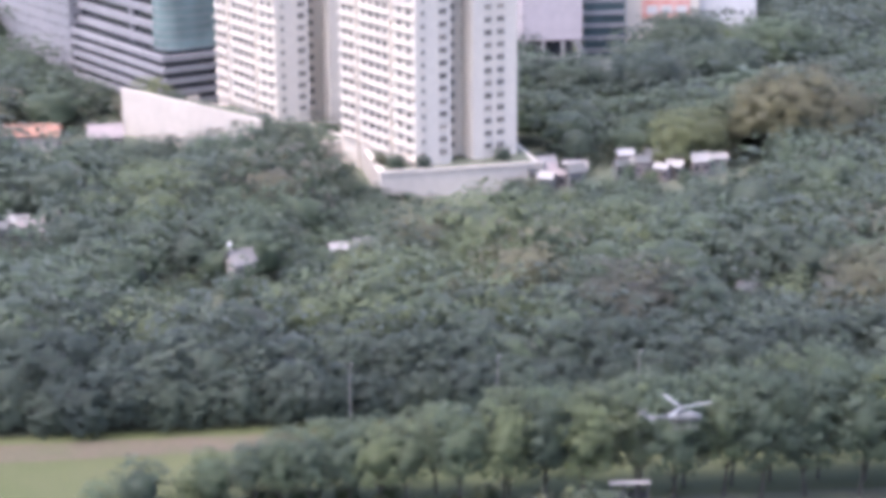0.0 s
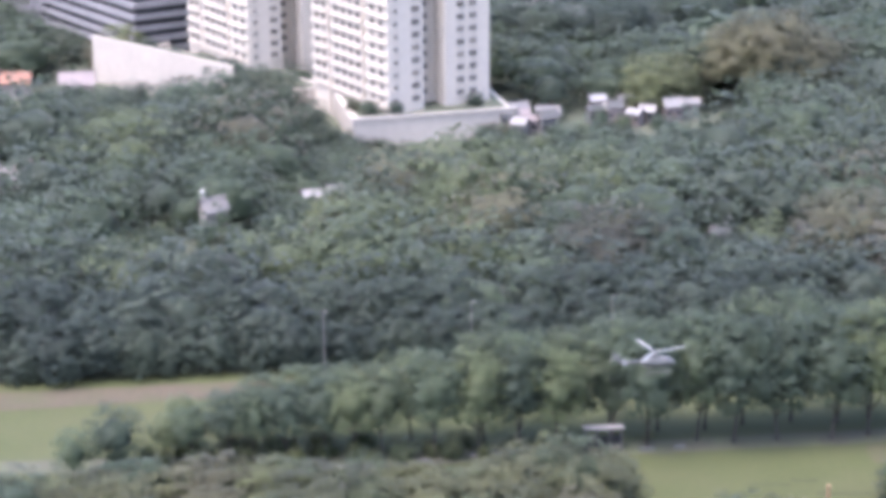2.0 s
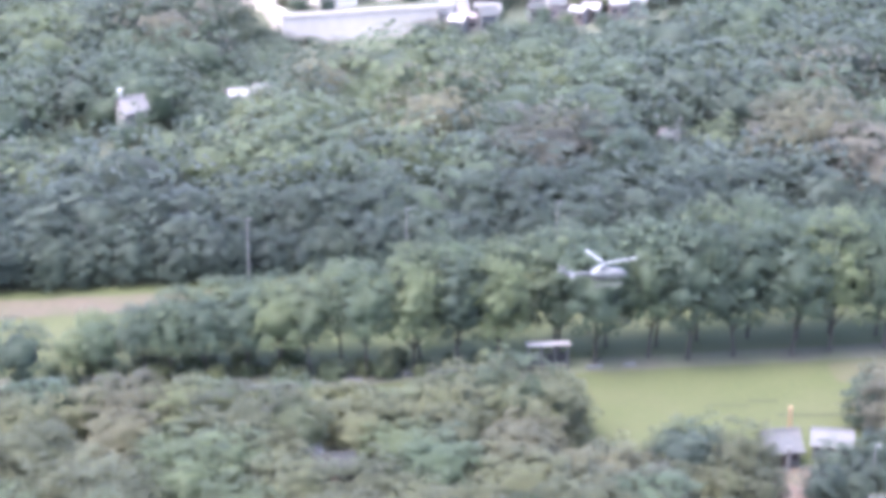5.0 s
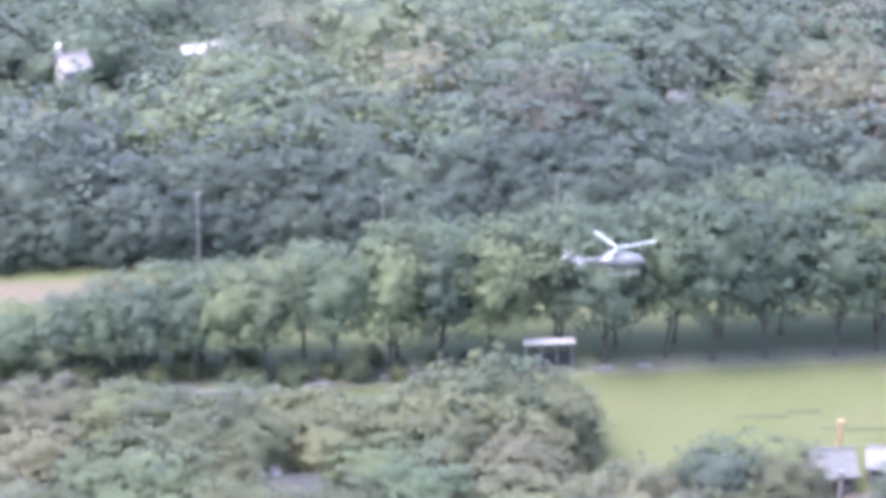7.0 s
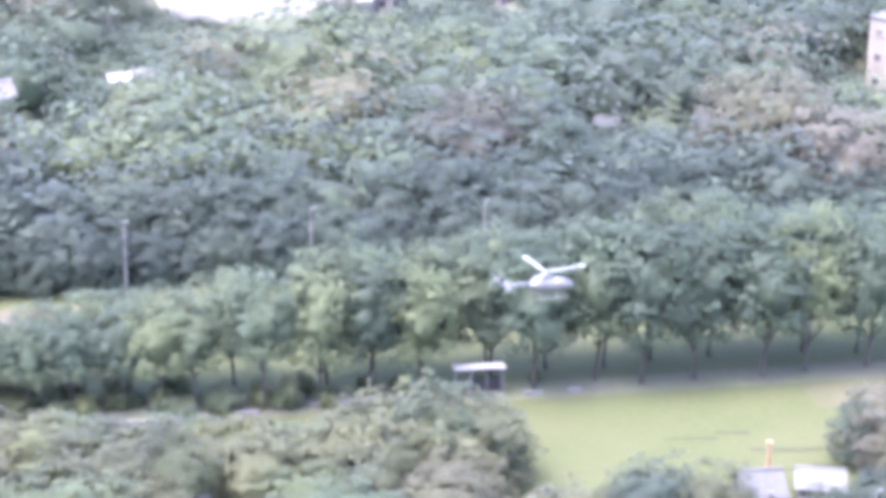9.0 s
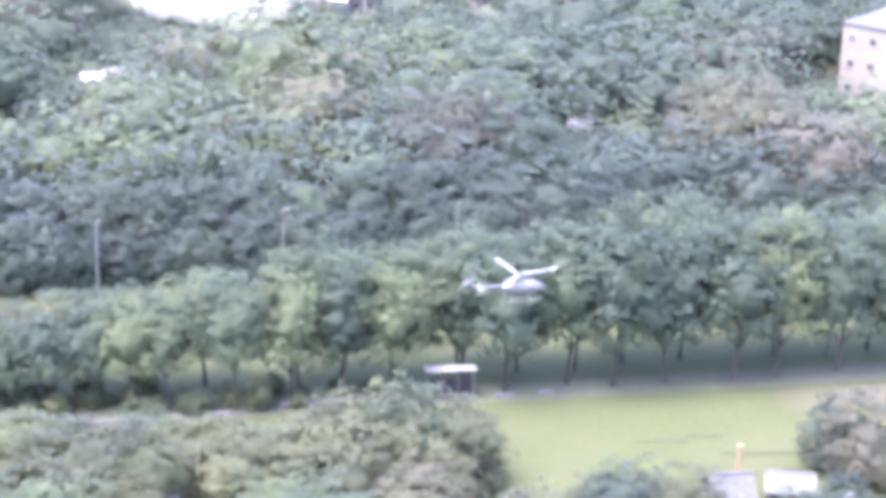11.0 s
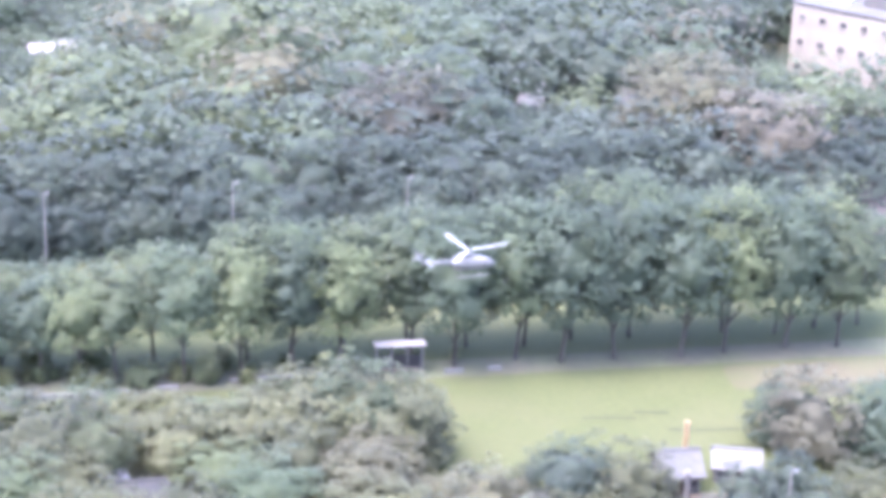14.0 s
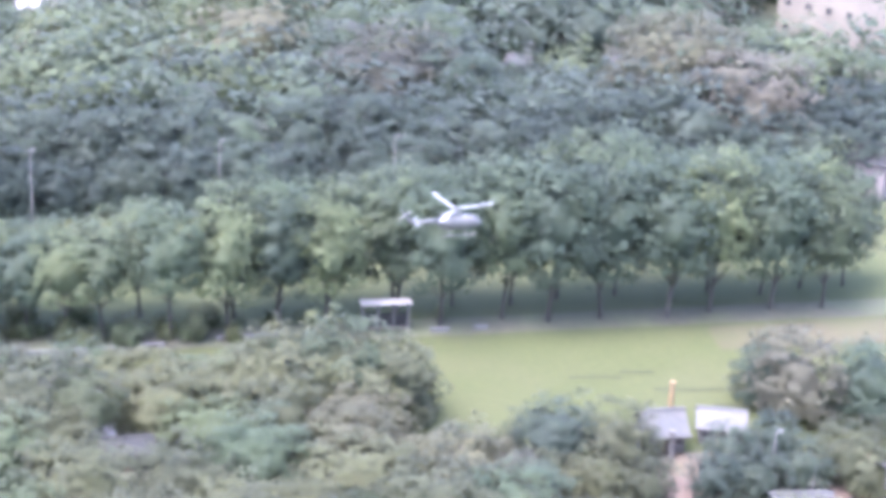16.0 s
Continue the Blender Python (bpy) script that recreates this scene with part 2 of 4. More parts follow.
def sheet(name, material, x0, x1, y0, y1, z, steps, rough_edge, label, relief=0.0, seed=0):
    """A ground sheet with a wandering rim."""
    bm = bmesh.new()
    nx, ny = steps
    grid = {}
    for i in range(nx + 1):
        for j in range(ny + 1):
            u, v = i / nx, j / ny
            x, y = x0 + (x1 - x0) * u, y0(x0 + (x1 - x0) * u) * (1 - v) + y1(x0 + (x1 - x0) * u) * v
            w = noise.noise_vector((x * 0.12 + seed, y * 0.12, seed)) * rough_edge
            grid[i, j] = bm.verts.new((x + w.x, y + w.y * 0.6, z + relief * (0.5 + 0.5 * noise.noise((x * 0.2, y * 0.2, seed)))))
    for i in range(nx):
        for j in range(ny):
            bm.faces.new((grid[i, j], grid[i + 1, j], grid[i + 1, j + 1], grid[i, j + 1]))
    ob = part(name, bm, material)
    for p in ob.data.polygons:
        p.use_smooth = True
    return tagged(ob, label, "ground", kind="structure")


bm = bmesh.new()
bmesh.ops.create_grid(bm, x_segments=60, y_segments=60, size=4200)
tagged(part("ground", bm, SOIL), "dark woodland soil under the trees", "ground", kind="structure")


def row_line(x):
    return 193.5 + 0.165 * max(x + 12, 0) ** 0.98 + 0.08 * min(x + 12, 0)


def forest_edge(x):
    return 226.5 + 0.17 * (x + 30)


sheet("ground_field_far", GRASS, -130, 95, lambda x: row_line(x) + 1.5, lambda x: forest_edge(x) + 1.5, 0.02, (80, 14), 0.6, "mown green grass field behind the tree row", 0.05, 3)
sheet("ground_field", GRASS, -2, 120, lambda x: 160.0, lambda x: row_line(x) - 2.0, 0.02, (60, 24), 0.5, "bright green grass field with faint worn lines", 0.05, 5)
sheet("ground_verge", GRASS, -110, 0, lambda x: 181.0, lambda x: row_line(x) - 2.0, 0.016, (50, 8), 0.5, "rough grass beside the tree row", 0.04, 7)
# the shade at the row's foot is coloured into this strip
sheet("ground_track", ROW_SHADE, -90, 90, lambda x: row_line(x) - 2.6, lambda x: row_line(x) + 2.2, 0.085, (80, 3), 0.25, "ground strip darkened as painted shade along the tree row", 0.02, 9)
sheet("ground_dirt", DIRT, -130, -34, lambda x: forest_edge(x) - 9.5, lambda x: forest_edge(x) - 2.5, 0.09, (50, 5), 0.8, "bare reddish dirt strip by the forest edge", 0.02, 11)
sheet("ground_worn", WORN_GRASS, 48, 120, lambda x: row_line(x) - 9.5, lambda x: row_line(x) - 3.5, 0.09, (40, 5), 1.2, "worn yellowish patch on the grass field", 0.02, 13)

# ---- trees ----


def crown_form(radius, height, base, clumps, leaves, leaf_size, shape, seed):
    """A crown with one uneven, lobed outline: leaf sprays gather in many small clumps over a closed inner mass.
    Gives points, faces and the normals that follow the round of the crown."""
    rng = np.random.RandomState(seed)
    deep = height - base
    waist, square = {"tall": (0.42, 0.9), "broad": (0.40, 0.75), "cone": (0.2, 1.3), "round": (0.36, 0.9)}[shape]
    mid = np.array([0, 0, base + deep * waist])

    def shell(d):
        """The crown's surface in the directions d."""
        e = np.array([1 + 0.34 * noise.noise(Vector(v) * 1.6 + Vector((seed, 0, 0))) + 0.20 * noise.noise(Vector(v) * 3.6 + Vector((0, seed, 0))) for v in d])[:, None]
        rise = np.where(d[:, 2:] > 0, deep * (1 - waist), deep * waist)
        flat = np.sqrt(d[:, :1] ** 2 + d[:, 1:2] ** 2)
        return mid + np.concatenate([d[:, :2] / np.maximum(flat, 1e-6) * flat ** square * radius, np.sign(d[:, 2:]) * np.abs(d[:, 2:]) ** (0.85 if shape != "cone" else 1.2) * rise], 1) * e

    co = bmesh.new()
    bmesh.ops.create_icosphere(co, subdivisions=3 if leaves > 800 else 2, radius=1.0)
    unit, tri = np.array([v.co[:] for v in co.verts]), [[v.index for v in f.verts] for f in co.faces]
    co.free()
    core = (shell(unit) - mid) * 0.56 * (1 + rng.uniform(-0.10, 0.05, (len(unit), 1))) + mid
    # clumps spread evenly over the shell, their leaves in shallow domes
    k = np.arange(clumps) + 0.5
    z = 1 - k / clumps * (1.72 if shape != "broad" else 1.45)
    turn = k * 2.39996 + rng.uniform(-0.5, 0.5, clumps)
    d = np.stack([np.sqrt(1 - z * z) * np.cos(turn), np.sqrt(1 - z * z) * np.sin(turn), z], 1)
    spots = (shell(d) - mid) * np.where(rng.uniform(size=(clumps, 1)) < 0.25, rng.uniform(0.7, 0.84, (clumps, 1)), rng.uniform(0.88, 1.03, (clumps, 1))) + mid
    wide = radius * (2.4 if shape == "tall" else 2.1) / math.sqrt(clumps) * rng.uniform(0.8, 1.7, clumps)
    pick = rng.choice(clumps, leaves, p=wide ** 2 / (wide ** 2).sum())
    n = rng.normal(size=(leaves, 3))
    n[:, 2] = np.where(rng.uniform(size=leaves) < 0.8, np.abs(n[:, 2]), n[:, 2])
    n /= np.linalg.norm(n, axis=1)[:, None]
    p = spots[pick] + n * wide[pick][:, None] * np.array([1, 1, 0.85 if shape == "tall" else 0.6]) * rng.uniform(0.35, 1.1, (leaves, 1))
    out = (p - mid) / np.array([radius, radius, deep * 0.5])
    out /= np.linalg.norm(out, axis=1)[:, None]
    soft = n * 0.22 + out * 0.95 + np.array([0, 0, 0.28]) + rng.normal(scale=0.08, size=n.shape)
    soft /= np.linalg.norm(soft, axis=1)[:, None]
    face = soft + rng.normal(scale=0.27, size=n.shape)
    face /= np.linalg.norm(face, axis=1)[:, None]
    side = np.cross(face, rng.normal(size=n.shape))
    side /= np.linalg.norm(side, axis=1)[:, None]
    up = np.cross(face, side)
    ls = leaf_size * rng.uniform(0.45, 1.2, (leaves, 1))
    quad = np.stack([p - side * ls, p - up * ls * 0.6 - face * ls * 0.12, p + side * ls, p + up * ls * 0.6 - face * ls * 0.18], 1).reshape(-1, 3)
    lie = core - mid
    lie = lie / np.linalg.norm(lie, axis=1)[:, None]
    off = len(core)
    faces = tri + [[off + 4 * i, off + 4 * i + 1, off + 4 * i + 2, off + 4 * i + 3] for i in range(leaves)]
    return np.concatenate([core, quad]), faces, np.concatenate([lie, np.repeat(soft, 4, 0)])


def leafy_mesh(name, verts, faces, normals):
    me = bpy.data.meshes.new(name)
    me.from_pydata(verts.tolist(), [], faces)
    me.polygons.foreach_set("use_smooth", [True] * len(faces))
    me.normals_split_custom_set_from_vertices(normals.tolist())
    return me


def trunk_mesh(name, radius, height, base, girth, seed):
    rng = random.Random(seed)
    bm = bmesh.new()
    lean = Vector((rng.uniform(-0.06, 0.06), rng.uniform(-0.06, 0.06), 0)) * height
    fork = Vector((0, 0, base * 0.85 + 0.4)) + lean * 0.4
    tube(bm, [(0, 0, -0.3), lean * 0.12 + Vector((0, 0, fork.z * 0.4)), fork, fork + lean * 0.4 + Vector((0, 0, (height - base) * 0.5))], [girth * 1.35, girth, girth * 0.8, girth * 0.25])
    for k in range(5):
        a = k * 1.257 + rng.uniform(-0.4, 0.4)
        out = Vector((math.cos(a), math.sin(a), 0)) * radius * rng.uniform(0.4, 0.7)
        start = fork * rng.uniform(0.75, 1.0)
        tube(bm, [start, start + out * 0.45 + Vector((0, 0, (height - base) * 0.14)), start + out + Vector((0, 0, (height - base) * rng.uniform(0.3, 0.5)))], [girth * 0.5, girth * 0.33, girth * 0.1], 5)
    me = bpy.data.meshes.new(name)
    bm.to_mesh(me)
    bm.free()
    return me


# kind: crown radius, height, height of its underside, clumps, leaf sprays, spray size, form, trunk girth
KINDS = {
    "young": (4.7, 16.0, 5.4, 150, 3600, 0.29, "tall", 0.2),
    "row": (4.3, 16.0, 3.6, 150, 4300, 0.27, "tall", 0.2),
    "broad": (8.0, 13.0, 3.4, 210, 5600, 0.35, "broad", 0.42),
    "round": (6.0, 12.5, 0.6, 160, 4000, 0.32, "round", 0.30),
    "tall": (5.2, 16.0, 1.2, 150, 4300, 0.31, "tall", 0.32),
    "small": (2.8, 8.0, 1.6, 70, 1900, 0.19, "round", 0.16),
    "bush": (4.2, 6.2, 0.0, 130, 3400, 0.24, "round", 0.20),
    "shrub": (4.2, 6.2, 0.0, 80, 1500, 0.36, "round", 0.20),
    "cone": (2.4, 14.0, 1.0, 80, 2000, 0.24, "cone", 0.25),
    "far": (6.2, 12.0, 1.2, 60, 470, 0.62, "round", 0.30),
}
VARIANTS = {"row": 6, "young": 5, "broad": 5, "round": 6, "tall": 5, "small": 3, "bush": 6, "shrub": 6, "cone": 1, "far": 4}
WORDS = {
    "row": "tall slender tree in a planted row", "young": "slim bare-stemmed tree in a planted row", "broad": "wide spreading umbrella-crowned tree", "round": "round-crowned forest tree",
    "tall": "tall full-crowned forest tree", "small": "small round tree on the grass", "bush": "low dense bushy tree", "shrub": "low leafy shrub on the grass", "cone": "pointed conical tree", "far": "distant round-crowned tree",
}
HUES = {"deep": "shade-darkened bluish green", "dark": "deep green", "green": "mid green", "light": "fresh light green", "yellow": "yellowish green", "moss": "mossy olive green", "olive": "dull golden olive", "brown": "dry greyish brown", "pink": "pale pinkish brown"}
MESHES, FIRST, SPOTS, SINGLE = {}, {}, [], []
tree_rng = random.Random(4)


def tree(x, y, height, kind="round", hue="green", spread=1.0, bark=None, z=0.0):
    """Stand a tree at x, y; spread widens its crown."""
    low = kind == "bush" and height < 5.5
    kind = "shrub" if low else kind
    v = tree_rng.randrange(VARIANTS[kind])
    radius, full, base, puffs, leaves, size, form, girth = KINDS[kind]
    if (kind, v) not in MESHES:
        seed = 17 * v + sum(map(ord, kind))
        MESHES[kind, v] = (leafy_mesh("crown", *crown_form(radius, full, base, puffs, leaves, size, form, seed)), trunk_mesh("trunk", radius, full, base, girth, seed))
    k = height / full
    m = Matrix.LocRotScale((x, y, z), Euler((0, 0, tree_rng.uniform(0, 6.28))), (k * spread, k * spread, k))
    SPOTS.append((x, y, radius * k * spread))
    SINGLE.append(kind)
    key = kind, v, hue, bark
    if key in FIRST:
        s = FIRST[key].scale
        return copy_thing(FIRST[key], m @ Matrix.Diagonal((1 / s[0], 1 / s[1], 1 / s[2], 1)))
    if low:
        top = empty("shrub", m, HUES[hue] + " " + WORDS[kind], "shrub", "shrubs among the trees")
    else:
        top = empty("tree", m, HUES[hue] + " " + WORDS[kind], "tree", "trees of the " + ("planted row" if kind in ("row", "young") else "woodland"))
    for name, mesh, material in (("crown", MESHES[key[:2]][0], LEAF[hue]), ("trunk", MESHES[key[:2]][1], bark or BARK)):
        ob = new(name, mesh)
        ob.parent = top
        if not mesh.materials:
            mesh.materials.append(material)
        ob.material_slots[0].link = "OBJECT"
        ob.material_slots[0].material = material
    FIRST[key] = top
    return top


# open ground round buildings and roofs: x, y, radius
OPEN_SPOTS = [
    (-36, 394, 25), (-20, 366, 5), (-84, 440, 30), (-96, 414, 8), (-110, 480, 13), (-125, 500, 13), (-140, 525, 13), (-155, 540, 13), (-96, 468, 12),
    (0, 535, 16), (14, 555, 12), (32, 572, 14), (53, 585, 14), (0, 382, 8), (22, 384, 11), (36, 388, 7), (-110, 414, 10),
    (-103, 322, 8), (-56, 288, 7), (-38, 310, 3.5), (35, 283, 2.2), (51, 287, 2.2), (12, 503, 7), (-126, 408, 7),
    (100, 318, 13), (90, 324, 8), (-35, 284, 4), (76.5, 242, 5),
]
# where the woods stay low before walls and roofs: x from, to, y from, to, height
LOW_GROWTH = [
    (-36, -6, 348, 370, 2.4), (-48, 12, 338, 385, 4.2), (-48, 12, 318, 338, 7.5), (-14, 24, 478, 530, 4.5), (2, 50, 334, 392, 4.4), (-118, -46, 366, 420, 7.5), (-114, -92, 296, 322, 6.5),
    (-70, -42, 258, 292, 5.0), (-48, -30, 294, 312, 8.0), (28, 60, 262, 285, 8.0), (-140, -110, 380, 410, 6.0), (70, 112, 286, 322, 5.0), (70, 84, 232, 244, 4.0),
]
# foreground cluster beside the field
tree(1.5, 176, 8.8, "bush", "moss", 1.1)
tree(6.5, 177, 9.8, "bush", "light", 0.85)
tree(9.8, 174.5, 8.6, "bush", "moss", 1.0)
tree(12.2, 176.4, 7.0, "bush", "moss", 0.8)
tree(-3.0, 174.5, 7.2, "bush", "moss")
tree(1.0, 170.5, 7.0, "bush", "moss")
tree(8.0, 169.0, 6.6, "bush", "olive")
tree(3.6, 181.6, 9.6, "cone", "yellow", 0.85)
tree(5.4, 182.2, 10.0, "cone", "yellow", 0.8)
tree(-17.7, 169.6, 7.0, "broad", "yellow", 0.85)
tree(-24.0, 171.5, 7.8, "bush", "moss", 1.25)
tree(-10.5, 172.5, 6.6, "bush", "moss", 1.1)
tree(-31.0, 176.0, 6.4, "bush", "yellow", 1.2)
tree(-38.5, 177.0, 6.8, "bush", "olive", 1.2)
tree(26.1, 164.9, 7.0, "broad", "dark", 0.95)
tree(31.6, 163.0, 8.0, "round", "moss", 0.95)
tree(51.6, 177.5, 8.6, "bush", "brown", 0.85)
tree(49.5, 180.0, 7.6, "bush", "dark", 0.7)
tree(59.5, 177.0, 8.6, "round", "green", 1.25)
tree(16.5, 159.5, 7.0, "bush", "olive")
tree(22.0, 157.0, 5.6, "bush", "brown", 0.8)
tree(42.5, 164.0, 5.6, "round", "dark", 1.0)
tree(47.0, 166.0, 5.8, "bush", "dark", 0.7)
tree(53.5, 164.0, 6.0, "bush", "moss", 0.8)
tree(60.0, 166.0, 6.0, "bush", "moss", 0.9)
tree(40.5, 160.5, 4.6, "bush", "dark", 0.8)
tree(44.5, 160.0, 4.8, "bush", "dark", 0.8)
tree(49.0, 162.5, 5.0, "bush", "dark", 0.8)
tree(55.5, 161.0, 5.0, "bush", "moss", 0.8)
tree(24.0, 160.5, 4.8, "bush", "moss", 0.9)
tree(29.0, 159.5, 5.4, "bush", "moss", 0.9)
tree(20.0, 163.0, 4.4, "bush", "olive", 0.9)
tree(33.6, 158.5, 4.8, "bush", "moss", 0.8)
tree(34.2, 166.5, 4.0, "bush", "moss", 0.8)
tree(17.0, 167.0, 3.4, "bush", "dark", 1.0)
tree(22.0, 167.5, 3.2, "bush", "moss", 1.0)
tree(29.0, 167.5, 3.4, "bush", "moss", 0.9)
# lone small trees by the row's thin end
tree(-58.6, 185.4, 7.2, "small", "green", 1.05)
tree(-53.6, 188.6, 9.4, "small", "green", 1.15)
# marked crowns of the woodland
tree(14.0, 265.0, 15.0, "round", "brown", 1.35)
tree(24.0, 266.0, 13.0, "round", "green", 1.25)
tree(57.0, 274.0, 15.0, "broad", "olive", 1.05)
tree(51.5, 270.0, 12.0, "round", "brown", 1.1)
tree(64.5, 257.0, 15.0, "round", "pink", 1.3)
tree(43.0, 274.5, 13.0, "cone", "light", 1.0)
tree(50.0, 405.0, 18.0, "broad", "olive", 0.9)
tree(57.6, 407.0, 21.5, "broad", "olive", 0.9)
tree(66.0, 402.0, 18.5, "broad", "olive", 0.85)
tree(60.0, 397.0, 13.0, "round", "dark", 1.1)
tree(28.4, 396.0, 14.0, "round", "yellow", 1.1)
tree(36.0, 400.0, 14.5, "round", "yellow", 1.0)
tree(4.0, 455.0, 16.0, "broad", "dark", 1.0)
tree(24.0, 450.0, 17.0, "broad", "dark", 1.0)
tree(44.0, 470.0, 18.0, "broad", "dark", 1.0)
tree(84.0, 420.0, 18.0, "broad", "green", 0.9)
tree(36.0, 520.0, 17.0, "broad", "dark", 1.0)
tree(62.0, 500.0, 19.0, "broad", "green", 1.0)
tree(-63.0, 381.0, 15.0, "round", "dark", 1.1)
tree(-70.0, 384.0, 12.5, "round", "dark", 1.0)
tree(-55.5, 384.0, 13.5, "round", "dark", 1.0)
tree(-47.0, 377.0, 7.5, "round", "dark", 1.0)
tree(-80.0, 390.0, 8.5, "round", "dark", 1.1)
tree(-90.0, 397.0, 7.5, "round", "dark", 1.1)
tree(-42.5, 360.5, 6.5, "round", "dark", 1.1)
tree(-9.0, 362.0, 4.5, "round", "dark", 1.2)
tree(-80.9, 347.0, 12.0, "broad", "light", 1.6)
tree(-25.0, 287.0, 10.5, "broad", "light", 1.1)
tree(-34.0, 292.0, 9.0, "broad", "yellow", 0.9)
tree(-14.0, 296.0, 11.0, "broad", "light", 1.1)
# shrubs before the small houses of the woodland
tree(-57.0, 288.0, 5.2, "bush", "green", 0.8)
tree(-53.0, 289.0, 4.8, "bush", "light", 0.8)
tree(-41.0, 307.0, 4.6, "bush", "green", 0.9)
tree(-36.0, 309.5, 4.8, "bush", "dark", 0.9)
tree(34.0, 280.0, 4.8, "bush", "green", 0.8)
tree(37.5, 281.5, 4.6, "bush", "light", 0.7)
tree(50.5, 284.0, 4.6, "bush", "olive", 0.8)
tree(17.0, 386.0, 4.0, "bush", "green", 0.8)
tree(22.0, 380.0, 3.6, "bush", "light", 0.8)
tree(30.0, 381.0, 3.6, "bush", "green", 0.8)
tree(1.0, 377.0, 3.6, "bush", "dark", 0.8)
# a streak of pale bushes on the rise stands for a sunlit crown edge
tree(-37.2, 280.5, 7.6, "bush", "pink", 0.36)
tree(-35.8, 284.0, 8.0, "bush", "pink", 0.32)
tree(-34.4, 288.0, 8.2, "bush", "pink", 0.32)
tree(-33.0, 292.0, 8.6, "bush", "yellow", 0.4)
# low growth under the row
tree(-8.4, 193.0, 4.2, "small", "yellow", 0.9)
tree(-27.0, 196.5, 2.6, "bush", "yellow", 1.0)
tree(-33.0, 195.5, 2.4, "bush", "light", 1.0)
tree(-39.0, 195.0, 2.8, "bush", "yellow", 1.0)
tree(-44.5, 193.5, 2.6, "bush", "yellow", 1.1)
tree(-21.0, 197.0, 2.4, "bush", "light", 1.0)
tree(17.8, 199.5, 2.2, "small", "yellow", 1.0)
for k in range(15):
    x = -54.0 + k * 3.5
    tree(x + 0.6 * math.sin(k * 2.3), row_line(x) - 0.2 + 1.2 * math.sin(k * 1.7), 2.5 + 0.7 * math.sin(k * 3.1), "bush", ("yellow", "light", "yellow", "light", "yellow")[k % 5], 0.85 + 0.2 * math.sin(k * 5.3))
# shrubs that close the foreground growth towards the row
for k in range(17):
    x = -52.0 + k * 3.3
    tree(x, 180.5 + 0.06 * x + 1.8 * math.sin(k * 2.1), 4.6 + 0.9 * math.sin(k * 1.3), "bush", ("moss", "green", "moss", "light", "green", "moss")[k % 6], 1.15)
tree(-119.0, 456.0, 9.0, "round", "dark", 1.1)
tree(-131.0, 466.0, 10.0, "round", "dark", 1.2)
tree(-111.0, 447.0, 7.0, "round", "brown", 1.0)
tree(-143.0, 480.0, 11.0, "round", "dark", 1.3)
# planting on the podium decks
tree(-86.0, 420.5, 5.6, "bush", "dark", 1.0, z=5.1)
tree(-78.0, 413.0, 5.8, "bush", "green", 1.0, z=5.1)
tree(-95.0, 430.0, 5.8, "bush", "dark", 1.0, z=5.1)
tree(-101.0, 434.0, 8.4, "bush", "yellow", 1.0, z=5.1)
tree(-70.0, 407.0, 5.6, "bush", "dark", 1.0, z=5.1)
tree(-34.0, 371.5, 3.2, "bush", "dark", 0.9, z=5.7)
tree(-28.0, 370.8, 3.0, "bush", "dark", 0.9, z=5.7)
tree(-11.0, 380.0, 3.0, "bush", "dark", 0.9, z=5.7)
tree(-38.0, 375.0, 2.6, "bush", "olive", 0.9, z=5.7)

# the thicket in front of the field: wide rounded crowns of uneven height
for k in range(900):
    x, y = tree_rng.uniform(-72, 66), tree_rng.uniform(140, 179)
    if (x > 10 and y > 166) or (x > 18 and 157 < y) or (x > 28 and y > 147) or (x < -26 and y > 175):
        continue
    if (x + 13.7) ** 2 + (y - 164.5) ** 2 < 26:
        continue
    if any((x - sx) ** 2 + (y - sy) ** 2 < (0.56 * (sr + 5.0)) ** 2 for sx, sy, sr in SPOTS):
        continue
    tree(x, y, tree_rng.uniform(5.0, 8.2), "round", tree_rng.choices(["green", "moss", "light", "olive"], [1.5, 7, 3.0, 0.8])[0], tree_rng.uniform(1.25, 1.6))


# the planted row: two staggered lines
for line, dy in enumerate((0.6, 5.6)):
    x = -48.0 + line * 2.4
    while x < 68:
        h = np.interp(x, [-49, -41, -35, -22, -11, 0, 8, 12, 21, 33, 43, 53, 62, 68], [6.0, 9.4, 10.0, 12.2, 14.2, 16.4, 15.4, 15.6, 17.8, 19.4, 18.2, 18.7, 16.6, 13.0]) * tree_rng.uniform(0.95, 1.07)
        behind = 3.6 if line == 0 and 8.0 < x < 15.6 else 0.0
        if line and x < -6 and tree_rng.random() < 0.45:
            x += 3.0
            continue
        tree(x + tree_rng.uniform(-0.8, 0.8), row_line(x) + dy + behind + tree_rng.uniform(-0.8, 0.8), h, "row" if x > -7 else "young", tree_rng.choice(["green", "green", "light", "green"] if x > -4 else ["light", "green", "light", "green"]), tree_rng.uniform(0.92, 1.15) * (1.1 if h < 11.5 else 1.0))
        x += tree_rng.uniform(4.8, 6.8) if x > -20 else tree_rng.uniform(3.8, 5.0)

# bright low growth among the thin end's trunks
x = -46.0
while x < 6:
    tree(x, row_line(x) + 2.6 + tree_rng.uniform(-1.6, 1.6), tree_rng.uniform(1.2, 2.4), "bush", tree_rng.choice(["light", "yellow", "yellow"]), tree_rng.uniform(0.6, 0.9))
    x += tree_rng.uniform(2.6, 5.5)

